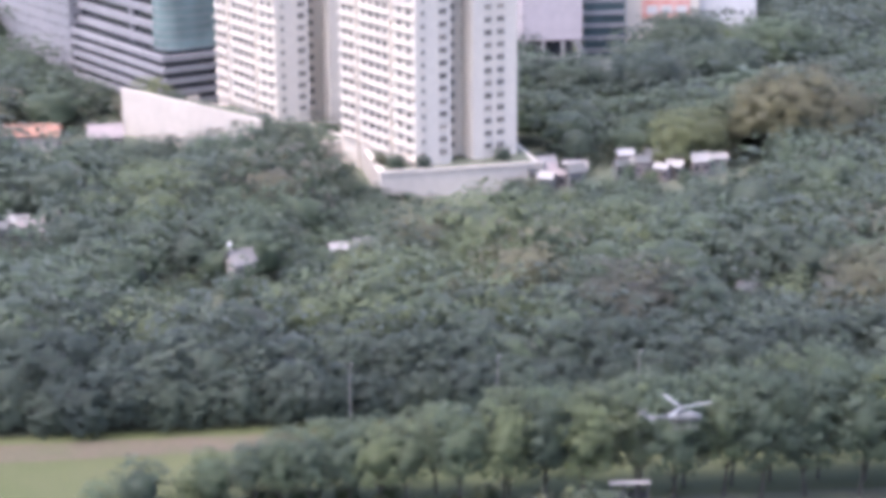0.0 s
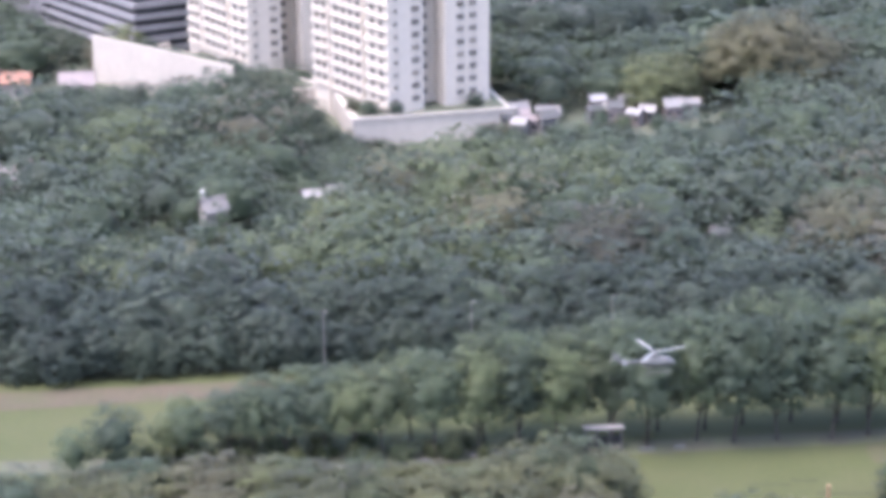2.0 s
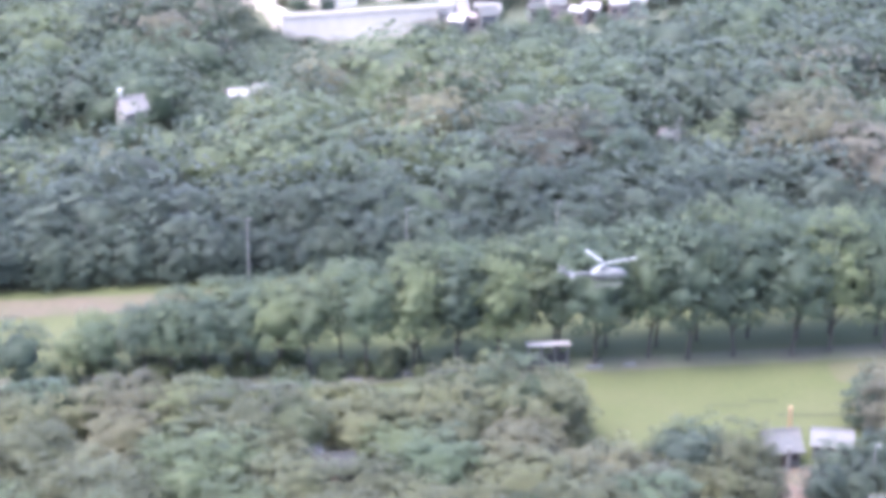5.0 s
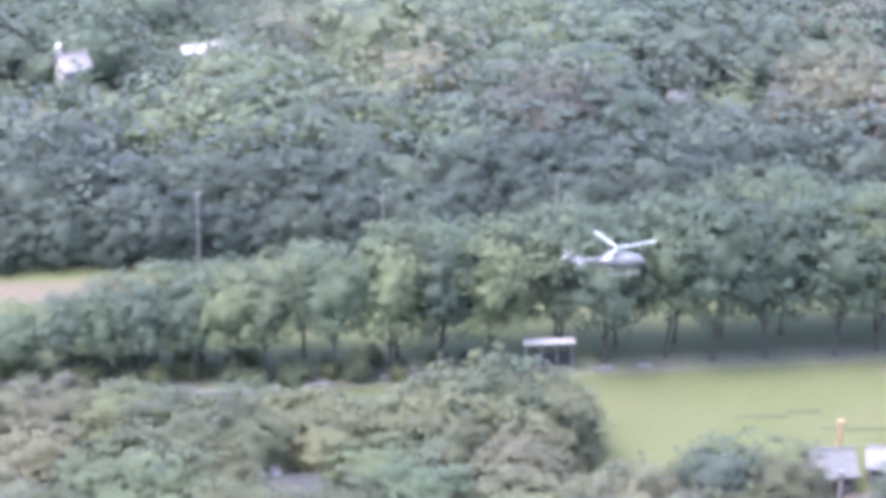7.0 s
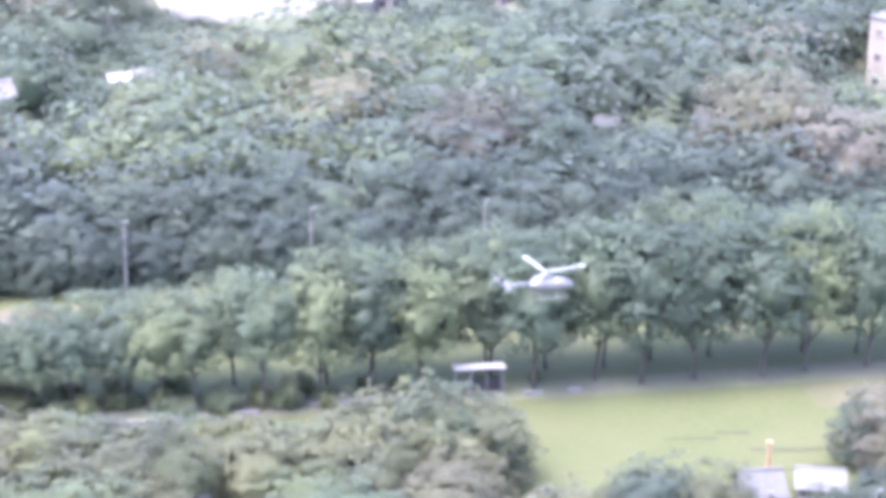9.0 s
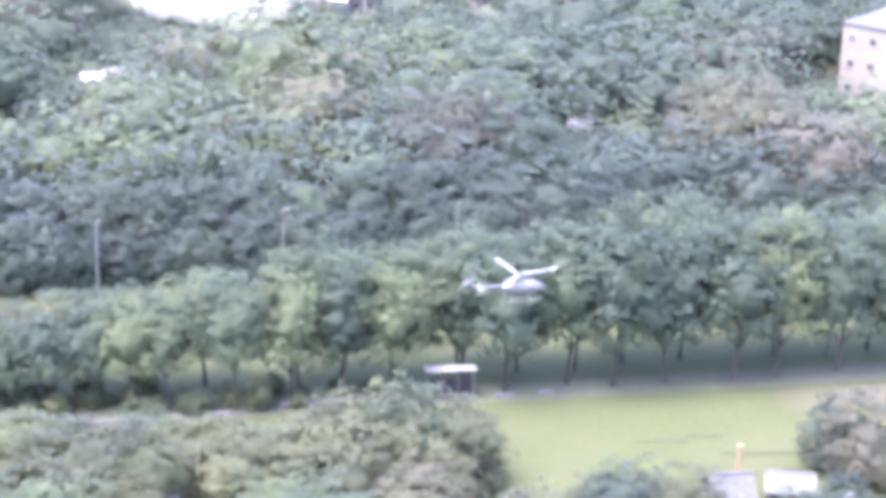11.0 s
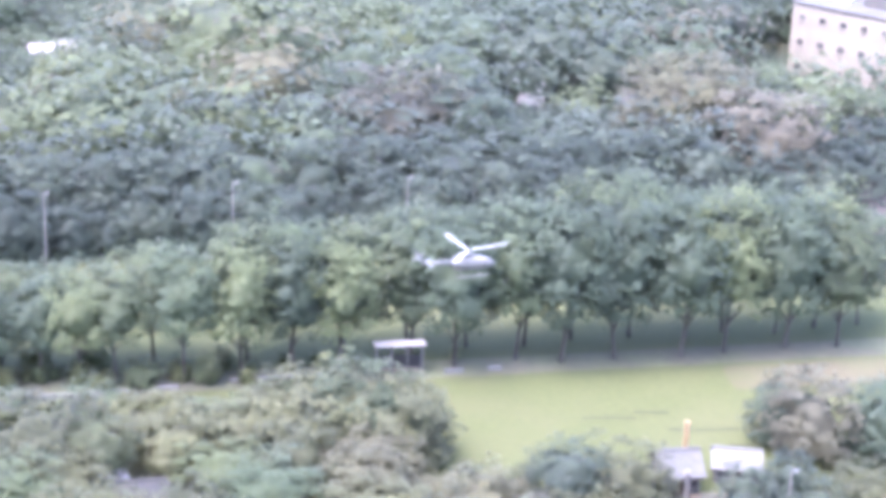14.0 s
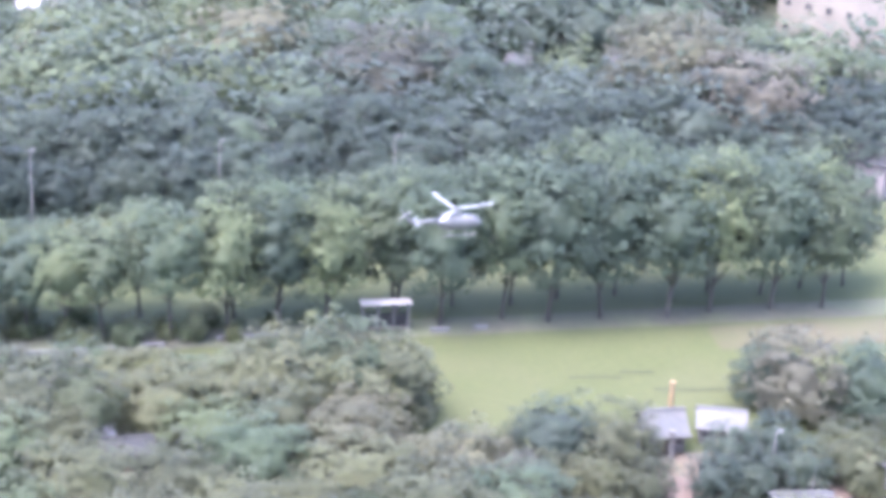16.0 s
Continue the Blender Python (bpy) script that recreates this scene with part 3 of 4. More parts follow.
# a second rank behind the woodland's edge, leaf colour darkened as shade
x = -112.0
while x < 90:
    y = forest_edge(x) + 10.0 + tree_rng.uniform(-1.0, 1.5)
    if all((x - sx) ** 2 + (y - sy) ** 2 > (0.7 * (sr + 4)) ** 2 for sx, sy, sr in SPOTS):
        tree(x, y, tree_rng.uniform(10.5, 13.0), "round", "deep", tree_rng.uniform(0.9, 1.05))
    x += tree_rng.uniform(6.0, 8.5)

# undergrowth that closes the woodland's edge down to the grass, shade in its colour
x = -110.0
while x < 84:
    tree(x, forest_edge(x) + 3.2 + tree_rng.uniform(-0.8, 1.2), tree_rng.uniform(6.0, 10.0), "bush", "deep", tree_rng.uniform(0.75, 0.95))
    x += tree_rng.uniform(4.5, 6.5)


def clear_of(x, y, r):
    """Is there room for a crown of radius r?"""
    if y < forest_edge(x) + 4.0 + r * 0.5:
        return False
    for cx, cy, cr in OPEN_SPOTS:
        if (x - cx) ** 2 + (y - cy) ** 2 < (cr + r * 0.85) ** 2:
            return False
    for sx, sy, sr in SPOTS:
        if (x - sx) ** 2 + (y - sy) ** 2 < (0.55 * (sr + r)) ** 2:
            return False
    return True


# the woodland between the field and the towers, and round them: nearer trees one by one, the rest as one mass
FAR_TREES = []
found = []
for k in range(9000):
    y = 226 + 420 * tree_rng.random() ** 1.3
    x = tree_rng.uniform(-0.29 * (y + 56) - 8, (max(0.31 * y, 0.22 * (y + 56)) if y < 400 else 0.185 * (y + 56)) + 10)
    kind = tree_rng.choice(["round", "round", "broad", "tall", "broad"])
    hgt = tree_rng.triangular(8.0, 17.0, 11.0) * (1.15 if kind == "tall" else 1.0)
    if y < forest_edge(x) + 16:
        hgt, kind = tree_rng.uniform(11.0, 13.5), tree_rng.choice(["round", "tall"])
    for cx0, cx1, cy0, cy1, most in LOW_GROWTH:
        if cx0 < x < cx1 and cy0 < y < cy1:
            kind, hgt = "round", min(hgt, most) * tree_rng.uniform(0.8, 1.0)
    r = KINDS[kind][0] * hgt / KINDS[kind][1] * 1.2
    if y > 400:
        r *= 1.55
    if clear_of(x, y, r):
        # darker leaf hues by the edge stand in for its shaded side
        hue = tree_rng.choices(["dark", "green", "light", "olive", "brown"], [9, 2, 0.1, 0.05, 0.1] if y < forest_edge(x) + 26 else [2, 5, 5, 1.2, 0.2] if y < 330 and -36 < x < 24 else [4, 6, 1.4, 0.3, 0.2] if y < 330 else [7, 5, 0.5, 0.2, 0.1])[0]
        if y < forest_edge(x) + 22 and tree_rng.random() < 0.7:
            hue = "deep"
        found.append((x, y, hgt, kind, hue, tree_rng.uniform(1.2, 1.45) * (1.4 if y > 400 else 1.0)))
        SPOTS.append((x, y, r))
found.sort(key=lambda spot: spot[1])
for x, y, hgt, kind, hue, spread in found:
    if y < 335 and len(SINGLE) < 298:
        tree(x, y, hgt, kind, hue, spread)
    else:
        FAR_TREES.append((x, y, hgt, hue, spread))


def woodland(spots):
    """Woods too dense to count: crowns and trunks in one mesh."""
    radius, full, base, puffs, leaves, size, form, girth = KINDS["far"]
    forms = [crown_form(radius, full, base, puffs, leaves, size, form, 300 + v) for v in range(5)]
    stem = np.array([(math.cos(a) * w, math.sin(a) * w, z) for z, w in ((-0.3, girth * 1.3), (6.0, girth * 0.7)) for a in [k * math.pi / 3 for k in range(6)]])
    hues = list(LEAF)
    stem_out = np.array([(math.cos(a), math.sin(a), 0) for z in (0, 1) for a in [k * math.pi / 3 for k in range(6)]])
    verts, faces, normals, mats, off = [], [], [], [], 0
    rng = random.Random(9)
    for x, y, hgt, hue, spread in spots:
        k, a = hgt / full, rng.uniform(0, 6.28)
        turn = np.array([[math.cos(a), -math.sin(a), 0], [math.sin(a), math.cos(a), 0], [0, 0, 1]])
        for pts, polys, out, slot in ((*forms[rng.randrange(5)], hues.index(hue)), (stem, [(i, (i + 1) % 6, 6 + (i + 1) % 6, 6 + i) for i in range(6)], stem_out, len(hues))):
            verts.append((pts * np.array([k * spread, k * spread, k])) @ turn.T + np.array([x, y, 0]))
            normals.append(out @ turn.T)
            faces += [tuple(i + off for i in p) for p in polys]
            mats += [slot] * len(polys)
            off += len(pts)
    me = leafy_mesh("woodland", np.concatenate(verts), faces, np.concatenate(normals))
    for m in [*LEAF.values(), BARK]:
        me.materials.append(m)
    me.polygons.foreach_set("material_index", mats)
    return tagged(new("woodland", me), "dense mixed green woodland round the distant buildings", "woodland", kind="stuff")


woodland(FAR_TREES)

# ---- buildings ----
FLOOR = 2.84


def window_meshes(w, h, frame_material, glass):
    """A window's frame with sill, and its pane, flat against a wall that faces -y."""
    bm = boxes((-w / 2 - 0.1, -0.10, h, w / 2 + 0.1, 0.05, h + 0.1), (-w / 2 - 0.1, -0.10, 0, -w / 2, 0.05, h), (w / 2, -0.10, 0, w / 2 + 0.1, 0.05, h),
               (-w / 2 - 0.18, -0.22, -0.12, w / 2 + 0.18, 0.05, 0), (-0.035, -0.07, 0, 0.035, 0.05, h))
    fr = bpy.data.meshes.new("window")
    bm.to_mesh(fr)
    bm.free()
    fr.materials.append(frame_material)
    bm = boxes((-w / 2, -0.03, 0, w / 2, 0.02, h))
    pa = bpy.data.meshes.new("pane")
    bm.to_mesh(pa)
    bm.free()
    pa.materials.append(glass)
    return fr, pa


def hang_window(meshes, parent, x, y, z, rz):
    w = piece("window", meshes[0], parent, x, y, z, rz)
    piece("pane", meshes[1], w, 0, 0, 0)
    return w


def apartment_tower(x, y, turn, floors, label):
    top = empty("apartment_tower", pose(x, y, 0, 0, 0, turn), label, "apartment building", "apartment towers")
    height = 7.0 + floors * FLOOR
    plan = [(0, 0), (8.9, 0), (8.9, 5), (14.5, 5), (14.5, 0), (26, 0), (26, 36), (0, 36), (0, 28.2), (1.4, 28.2), (1.4, 26.6), (0, 26.6), (0, 11.8), (1.4, 11.8), (1.4, 10.2), (0, 10.2)]
    part("wall", prism(bmesh.new(), plan, 0, height), CREAM, top)
    part("roof", boxes((-0.4, -0.4, height, 26.4, 36.4, height + 0.5), (5, 8, height + 0.5, 20, 26, height + 4.5)), CONCRETE, top, "flat concrete roof with a plant room")
    big = window_meshes(1.9, 1.25, CREAM, TOWER_GLASS)
    small = window_meshes(0.9, 1.0, CREAM, TOWER_GLASS)
    ledge = {}
    for n, w in (("bay", 9.6), ("wide", 14.2), ("end", 7.2), ("inner", 5.4)):
        bm = boxes((0, -0.75, -0.18, w, 0.05, 0.0), (0, -0.75, 0.0, w, -0.67, 0.42), bevel=0.02)
        ledge[n] = bpy.data.meshes.new("ledge")
        bm.to_mesh(ledge[n])
        bm.free()
        ledge[n].materials.append(CREAM)
    for k in range(floors):
        z = 7.0 + k * FLOOR
        for u, kind in ((1.9, small), (6.9, big), (18.4, big), (21.6, big)):
            hang_window(kind, top, u, 0, z + 0.95, 0)
        hang_window(big, top, 11.7, 5, z + 0.95, 0)
        piece("ledge", ledge["inner"], top, 9.0, 4.6, z + 0.1)
        for v in (3.0, 7.0, 13.8, 17.2, 20.6, 24.0, 30.4, 33.6):
            hang_window(big, top, 0, v, z + 0.95, -90)
        for n, v in (("bay", 9.9), ("wide", 26.3), ("end", 35.8)):
            piece("ledge", ledge[n], top, 0, v, z + 0.1, -90)
    return top


apartment_tower(-29.7, 371.4, 33, 17, "cream high-rise apartment tower with rows of small windows and ledges")
apartment_tower(-67.0, 419.1, 33, 16, "cream high-rise apartment tower behind its twin, ledges on one face")

pod = empty("podium", Matrix.Identity(4), "low cream parking podium under the apartment tower", "podium")
part("wall", prism(bmesh.new(), [(-37, 364.6), (-2, 375.6), (-8, 398), (-46, 402)], 0, 5.6), PODIUM_WALL, pod)
part("roof_planting", prism(bmesh.new(), [(-35.5, 366.2), (-3.5, 376.4), (-8.6, 397), (-44.5, 400.5)], 5.6, 5.75), SOIL, pod, "planted dark roof deck")
part("parapet", prism(bmesh.new(), [(-37.2, 364.3), (-1.8, 375.4), (-2.0, 376.0), (-37.0, 365.0)], 5.6, 6.5), PODIUM_WALL, pod)
pod = empty("podium", Matrix.Identity(4), "long blank cream podium wall with a planted roof edge", "podium")
part("wall", prism(bmesh.new(), [(-107.5, 430.5), (-67, 393), (-47, 403), (-60, 424), (-92, 449)], 0, 5.0), PODIUM_WALL, pod)
part("roof_planting", prism(bmesh.new(), [(-106, 430.5), (-67, 394.6), (-49, 403.4), (-61, 423), (-92, 447)], 5.0, 5.1), SOIL, pod, "planted dark roof deck")
part("parapet", prism(bmesh.new(), [(-107.8, 430.4), (-67, 392.6), (-66.6, 393.1), (-107.2, 430.9)], 0, 12.0), PODIUM_WALL, pod)
part("parapet", prism(bmesh.new(), [(-107.9, 430.2), (-107.4, 429.9), (-91.6, 449.0), (-92.2, 449.3)], 0, 6.5), PODIUM_WALL, pod)


def banded_office(x, y, turn, length, depth, floors, storey):
    """Strip-windowed office block: x, y is its near corner, its long side runs along local y."""
    top = empty("office_building", pose(x, y, 0, 0, 0, turn), "grey office block with pale bands, dark strip windows, teal glass corner", "office building")
    height = 9 + floors * storey
    part("wall", prism(bmesh.new(), [(3, 7), (depth, 7), (depth, length), (3, length)], 0, height), SHADE_GLASS, top, "dark strip glazing")
    arc = [(1.2 + 5 - 5 * math.cos(a), 1.2 + 5 - 5 * math.sin(a)) for a in [math.pi / 2 * i / 8 for i in range(9)]]
    part("curtain_wall", prism(bmesh.new(), arc + [(depth, 1.2), (depth, 8.5), (1.2, 8.5)], 16, height + 6), TEAL_GLASS, top, "teal glass corner")
    rim = [(x - 0.12 * (x < 6), y - 0.12 * (y < 6)) for x, y in arc] + [(depth, 1.08), (depth, 8.4), (1.08, 8.4)]
    for k in range(2 * floors - 2):
        part("mullion", prism(bmesh.new(), rim, 16.4 + k * storey / 2, 16.62 + k * storey / 2), GREY_WALL, top)
    for k in range(floors + 1):
        z = 9 + k * storey
        part("band", boxes((1.4, 6.5, z - 0.9, depth + 0.4, length + 0.4, z + 0.9), bevel=0.05), GREY_WALL if k % 5 else CONCRETE, top)
    for k in range(5):
        part("slab", boxes((-1.6 + 0.2 * k, -1.6 + 0.2 * k, 1.6 + 3.0 * k, depth + 0.5, length + 0.6 - k * 0.1, 3.0 + 3.0 * k), bevel=0.05), GREY_WALL, top)
    part("core", boxes((0.5, 0.5, 0, depth - 0.4, length - 0.4, 16.0)), SHADE_GLASS, top)
    for v in (23,):
        part("pier", boxes((2.0, v, 8, 3.2, v + 1.6, height)), GREY_WALL, top)
    return top


banded_office(-102.0, 457.0, 37, 62, 24, 12, 4.25)


def block(x, y, turn, w, d, h, floors, wall, label, columns=8, base=0.0, name="building"):
    """A plain block with rows of windows on the side that faces -y and on its -x side."""
    top = empty(name, pose(x, y, 0, 0, 0, turn), label, "building")
    part("wall", boxes((0, 0, base, w, d, h), bevel=0.05), wall, top)
    part("roof", boxes((-0.25, -0.25, h, w + 0.25, d + 0.25, h + 0.35), (w * 0.3, d * 0.3, h + 0.35, w * 0.6, d * 0.7, h + 2.4), bevel=0.03), ZINC, top)
    win = window_meshes(1.1, 1.0, wall, DARK_GLASS)
    storey = (h - base) / max(floors, 1)
    for k in range(floors):
        for i in range(columns):
            hang_window(win, top, w * (i + 0.5) / columns, 0, base + k * storey + storey * 0.35, 0)
        for i in range(max(2, int(columns * d / w))):
            hang_window(win, top, 0, d * (i + 0.5) / max(2, int(columns * d / w)), base + k * storey + storey * 0.35, -90)
    return top


block(-138.0, 503, 37, 24, 60, 40, 12, GREY_WALL, "pale grey slab of flats with rows of small dark windows", 6)
pb = block(-9.4, 523.5, 14, 18, 22, 34, 0, PINK_WALL, "blank pinkish-grey block raised over an open ground floor", base=8.0)
part("core", boxes((2, 3, 0, 16, 20, 8.0)), SHADE_GLASS, pb, "dark recessed ground floor")
for u in (0.4, 6, 12, 17):
    part("column", boxes((u, 0.3, 0, u + 0.8, 1.1, 8.0)), CONCRETE, pb)
part("canopy", boxes((5, -4, 2.6, 17, 0.2, 3.2)), WHITE_TIN, pb)
gb = empty("building", pose(9.0, 545, 0, 0, 0, 10), "grey glazed block with pale floor bands", "building")
part("wall", boxes((0, 0, 0, 12.5, 16, 30)), TEAL_GLASS, gb)
for k in range(8):
    part("band", boxes((-0.3, -0.3, 1 + k * 3.8, 12.8, 16.3, 2.3 + k * 3.8), bevel=0.04), GREY_WALL, gb)
sb = block(22, 566, 6, 23, 18, 20, 0, CREAM, "cream shopping block with a red sign panel")
part("sign", boxes((5, -0.35, 8, 20, -0.05, 14), bevel=0.05), RED_SIGN, sb, "faded red sign panel")
for k in range(3):
    part("sign_bar", boxes((6.5 + 4.6 * k, -0.45, 9.6, 9.8 + 4.6 * k, -0.36, 12.2)), WHITE, sb)
block(46, 582, 4, 18, 16, 16, 3, WHITE, "white low block with a dark window strip", 6)


def house(x, y, w, d, h, turn, wall, roof, label, pitch=0.32, tank=False, name="house"):
    """A gabled house: walls, two roof slopes with eaves, a door and windows."""
    top = empty(name, pose(x, y, 0, 0, 0, turn), label, "house")
    bm = boxes((-w / 2, -d / 2, 0, w / 2, d / 2, h))
    rise = d / 2 * pitch * 2
    for s in (-1, 1):
        a = [bm.verts.new((s * w / 2 * 0.995, q * d / 2, h)) for q in (-1, 1)] + [bm.verts.new((s * w / 2 * 0.995, 0, h + rise))]
        bm.faces.new(a)
    part("wall", bm, wall, top)
    for s in (-1, 1):
        bm = bmesh.new()
        e, o = d / 2 + 0.5, w / 2 + 0.4
        drop = 0.5 * rise / (d / 2)
        q = [(-o, s * e, h - drop), (o, s * e, h - drop), (o, 0, h + rise), (-o, 0, h + rise)]
        lo = [bm.verts.new(p) for p in q]
        hi = [bm.verts.new((p[0], p[1], p[2] + 0.16)) for p in q]
        for i in range(4):
            bm.faces.new((lo[i], lo[(i + 1) % 4], hi[(i + 1) % 4], hi[i]))
        bm.faces.new(hi), bm.faces.new(lo[::-1])
        bmesh.ops.recalc_face_normals(bm, faces=bm.faces)
        part("roof_slope", bm, roof, top)
    part("ridge_cap", boxes((-w / 2 - 0.42, -0.2, h + rise + 0.08, w / 2 + 0.42, 0.2, h + rise + 0.24), bevel=0.04), roof, top)
    part("door", boxes((-0.45, -d / 2 - 0.06, 0, 0.45, -d / 2 + 0.02, 2.05)), WOOD, top)
    win = window_meshes(1.1, 1.0, wall, DARK_GLASS)
    for u in (-w * 0.3, w * 0.3):
        hang_window(win, top, u, -d / 2, h * 0.4, 0)
    if tank:
        bm = bmesh.new()
        tube(bm, [(-w * 0.35, d * 0.3, h), (-w * 0.35, d * 0.3, h + rise + 0.9), (-w * 0.35, d * 0.3, h + rise + 1.5)], [0.4, 0.45, 0.38], 12)
        part("water_tank", bm, WHITE, top)
    return top


def huddle(x, y, dx, dy, count, seed, low, high):
    """Small tin-roofed houses crowded together, each turned its own way."""
    rng, made = random.Random(seed), []
    for k in range(80):
        if len(made) == count:
            break
        u, v = x + rng.uniform(-dx, dx), y + rng.uniform(-dy, dy)
        if any((u - a) ** 2 / 16 + (v - b) ** 2 / 9 < 1 for a, b in made):
            continue
        made.append((u, v))
        roof, word = rng.choice([(TIN, "greyish"), (WHITE_TIN, "pale"), (DULL_PINK, "faded pink"), (TIN, "greyish"), (ZINC, "zinc-grey")])
        h = house(u, v, rng.uniform(2.8, 4.8), rng.uniform(2.2, 3.2), rng.uniform(low, high), rng.uniform(-28, 32), rng.choice([DULL_PINK, SHED_WALL, SHED_WALL]), roof, "small crowded house with a worn " + word + " tin roof", rng.uniform(0.2, 0.45))
        tagged(h, group="huddled tin-roofed houses")


huddle(1.5, 380, 5.5, 8, 8, 3, 2.8, 5.0)
huddle(21.0, 389.5, 7.5, 6, 9, 5, 2.8, 5.0)
huddle(37.0, 392, 3.5, 4, 3, 8, 3.0, 4.2)
huddle(-102.5, 328, 7.5, 4, 8, 12, 3.6, 5.2)

house(12.3, 508, 9, 4, 3.4, 5, CREAM, WHITE_TIN, "small distant shed with a white roof")
house(78, 500, 12, 5, 4.0, 4, CREAM, WHITE_TIN, "distant long white-roofed shed")
house(-56.6, 294, 4.4, 3.4, 6.4, 35, BUFF, TIN, "small cream house with a pale roof and water tank", 0.55, True)
house(-40.5, 313, 3.4, 2.6, 3.8, 20, SHED_WALL, TIN, "small roof showing among the trees")
house(-35.5, 315.5, 4.2, 2.6, 4.0, 15, SHED_WALL, TIN, "small roof showing among the trees")
house(35.3, 286, 3.2, 2.6, 4.6, -20, SHED_WALL, ZINC, "small hut with a pale roof in the woodland")
house(51.5, 290, 4.0, 2.6, 4.6, 5, SHED_WALL, ZINC, "small hut with a pale roof in the woodland")
house(-126.4, 412, 14, 6, 4.4, 4, BUFF, RUST_ROOF, "long house with an orange tiled roof")
house(-107.7, 411, 8, 7, 4.4, 12, DULL_PINK, DULL_PINK, "dull pink house with a faded roof")

fb = block(82.5, 321, -42, 34, 16, 12.5, 3, FLAT_WALL, "cream three-storey flat-roofed building with square windows", 9)
for u in (5, 13, 21):
    part("water_tank", boxes((u, 5, 12.85, u + 2.6, 8, 14.8), bevel=0.1), WHITE, fb, "white rooftop tank")
block(94, 300, -42, 14, 10, 6.0, 2, FLAT_WALL, "low cream annexe below the flat-roofed building", 4)


def lamp_pole(x, y, height, arm=1.2, label="tall pale steel lamp pole with a short arm"):
    top = empty("lamp_pole", pose(x, y, 0), label, "lamp pole", "lamp poles along the woodland edge")
    bm = bmesh.new()
    tube(bm, [(0, 0, -0.2), (0, 0, height * 0.5), (0, 0, height)], [0.12, 0.1, 0.08], 10)
    part("pole", bm, STEEL, top)
    bm = bmesh.new()
    tube(bm, [(0, 0, height - 0.15), (arm * 0.5, -0.1, height + 0.12), (arm, -0.2, height + 0.2)], [0.06, 0.05, 0.05], 8)
    part("arm", bm, STEEL, top)
    part("lamp_head", boxes((arm - 0.15, -0.4, height + 0.12, arm + 0.25, 0.0, height + 0.3), bevel=0.05), STEEL, top)
    part("footing", boxes((-0.3, -0.3, -0.1, 0.3, 0.3, 0.25), bevel=0.04), CONCRETE, top)
    return top


for px, py in ((-29.2, 224.2), (-7.3, 229.0), (14.0, 232.4)):
    lamp_pole(px, py, 10.2, 0.35)


def open_shelter(x, y, w, d, h, turn):
    """A field shelter: a white tin roof on posts, over a bench and a half wall."""
    top = empty("shelter", pose(x, y, 0, 0, 0, turn), "open-sided field shelter with a white tin roof on dark posts", "shelter")
    bm = bmesh.new()
    lo = [bm.verts.new(p) for p in [(-w / 2 - 0.3, -d / 2 - 0.4, h), (w / 2 + 0.3, -d / 2 - 0.4, h), (w / 2 + 0.3, d / 2 + 0.3, h - 0.12), (-w / 2 - 0.3, d / 2 + 0.3, h - 0.12)]]
    hi = [bm.verts.new(v.co + Vector((0, 0, 0.14))) for v in lo]
    for i in range(4):
        bm.faces.new((lo[i], lo[(i + 1) % 4], hi[(i + 1) % 4], hi[i]))
    bm.faces.new(hi), bm.faces.new(lo[::-1])
    part("roof", bm, WHITE_TIN, top)
    for u in (-w / 2, -w / 6, w / 6, w / 2):
        for v in (-d / 2, d / 2):
            part("post", boxes((u - 0.08, v - 0.08, 0, u + 0.08, v + 0.08, h - (0.1 if v > 0 else 0.02))), ZINC, top)
    part("back_wall", boxes((-w / 2 + 0.1, d / 2 - 0.12, 0, w / 2 - 0.1, d / 2 + 0.02, 2.0), bevel=0.02), DARK_ROOF, top)
    part("bench", boxes((-w / 2 + 0.4, -0.1, 0.38, w / 2 - 0.4, 0.35, 0.46), (-w / 2 + 0.5, 0, 0, -w / 2 + 0.6, 0.3, 0.38), (w / 2 - 0.6, 0, 0, w / 2 - 0.5, 0.3, 0.38)), WOOD, top)
    return top


open_shelter(11.55, 196.6, 5.0, 1.1, 3.5, 6)


def low_wall(x, y, w, turn):
    top = empty("low_wall", pose(x, y, 0, 0, 0, turn), "low weathered grey concrete kerb wall below the trees", "wall", "low walls along the tree row")
    part("block", boxes((-w / 2, -0.16, -0.05, w / 2, 0.16, 0.42), bevel=0.03), SHED_WALL, top)
    part("coping", boxes((-w / 2 - 0.05, -0.22, 0.42, w / 2 + 0.05, 0.22, 0.52), bevel=0.02), SHED_WALL, top)
    return top


for wx, wy, wl in ((-24.0, 189.4, 4.0), (-19.0, 190.4, 4.6), (-13.4, 191.6, 3.4), (-4.4, 194.0, 4.0), (-0.6, 194.8, 3.2), (3.2, 195.4, 2.4), (17.5, 196.8, 2.0), (22.0, 197.6, 1.4)):
    low_wall(wx, wy, wl, 9)

for k, (sx, sy, sl) in enumerate(((33.0, 185.5, 5.0), (43.0, 183.0, 8.0), (38.0, 187.2, 4.0), (47.5, 179.5, 6.0))):
    sheet("ground_scuff", SCUFF, sx - sl / 2, sx + sl / 2, lambda x: sy - 0.25 + 0.02 * (x - sx), lambda x: sy + 0.25 + 0.02 * (x - sx), 0.10, (14, 2), 1.1, "dark worn line in the field grass", 0.01, 30 + k)

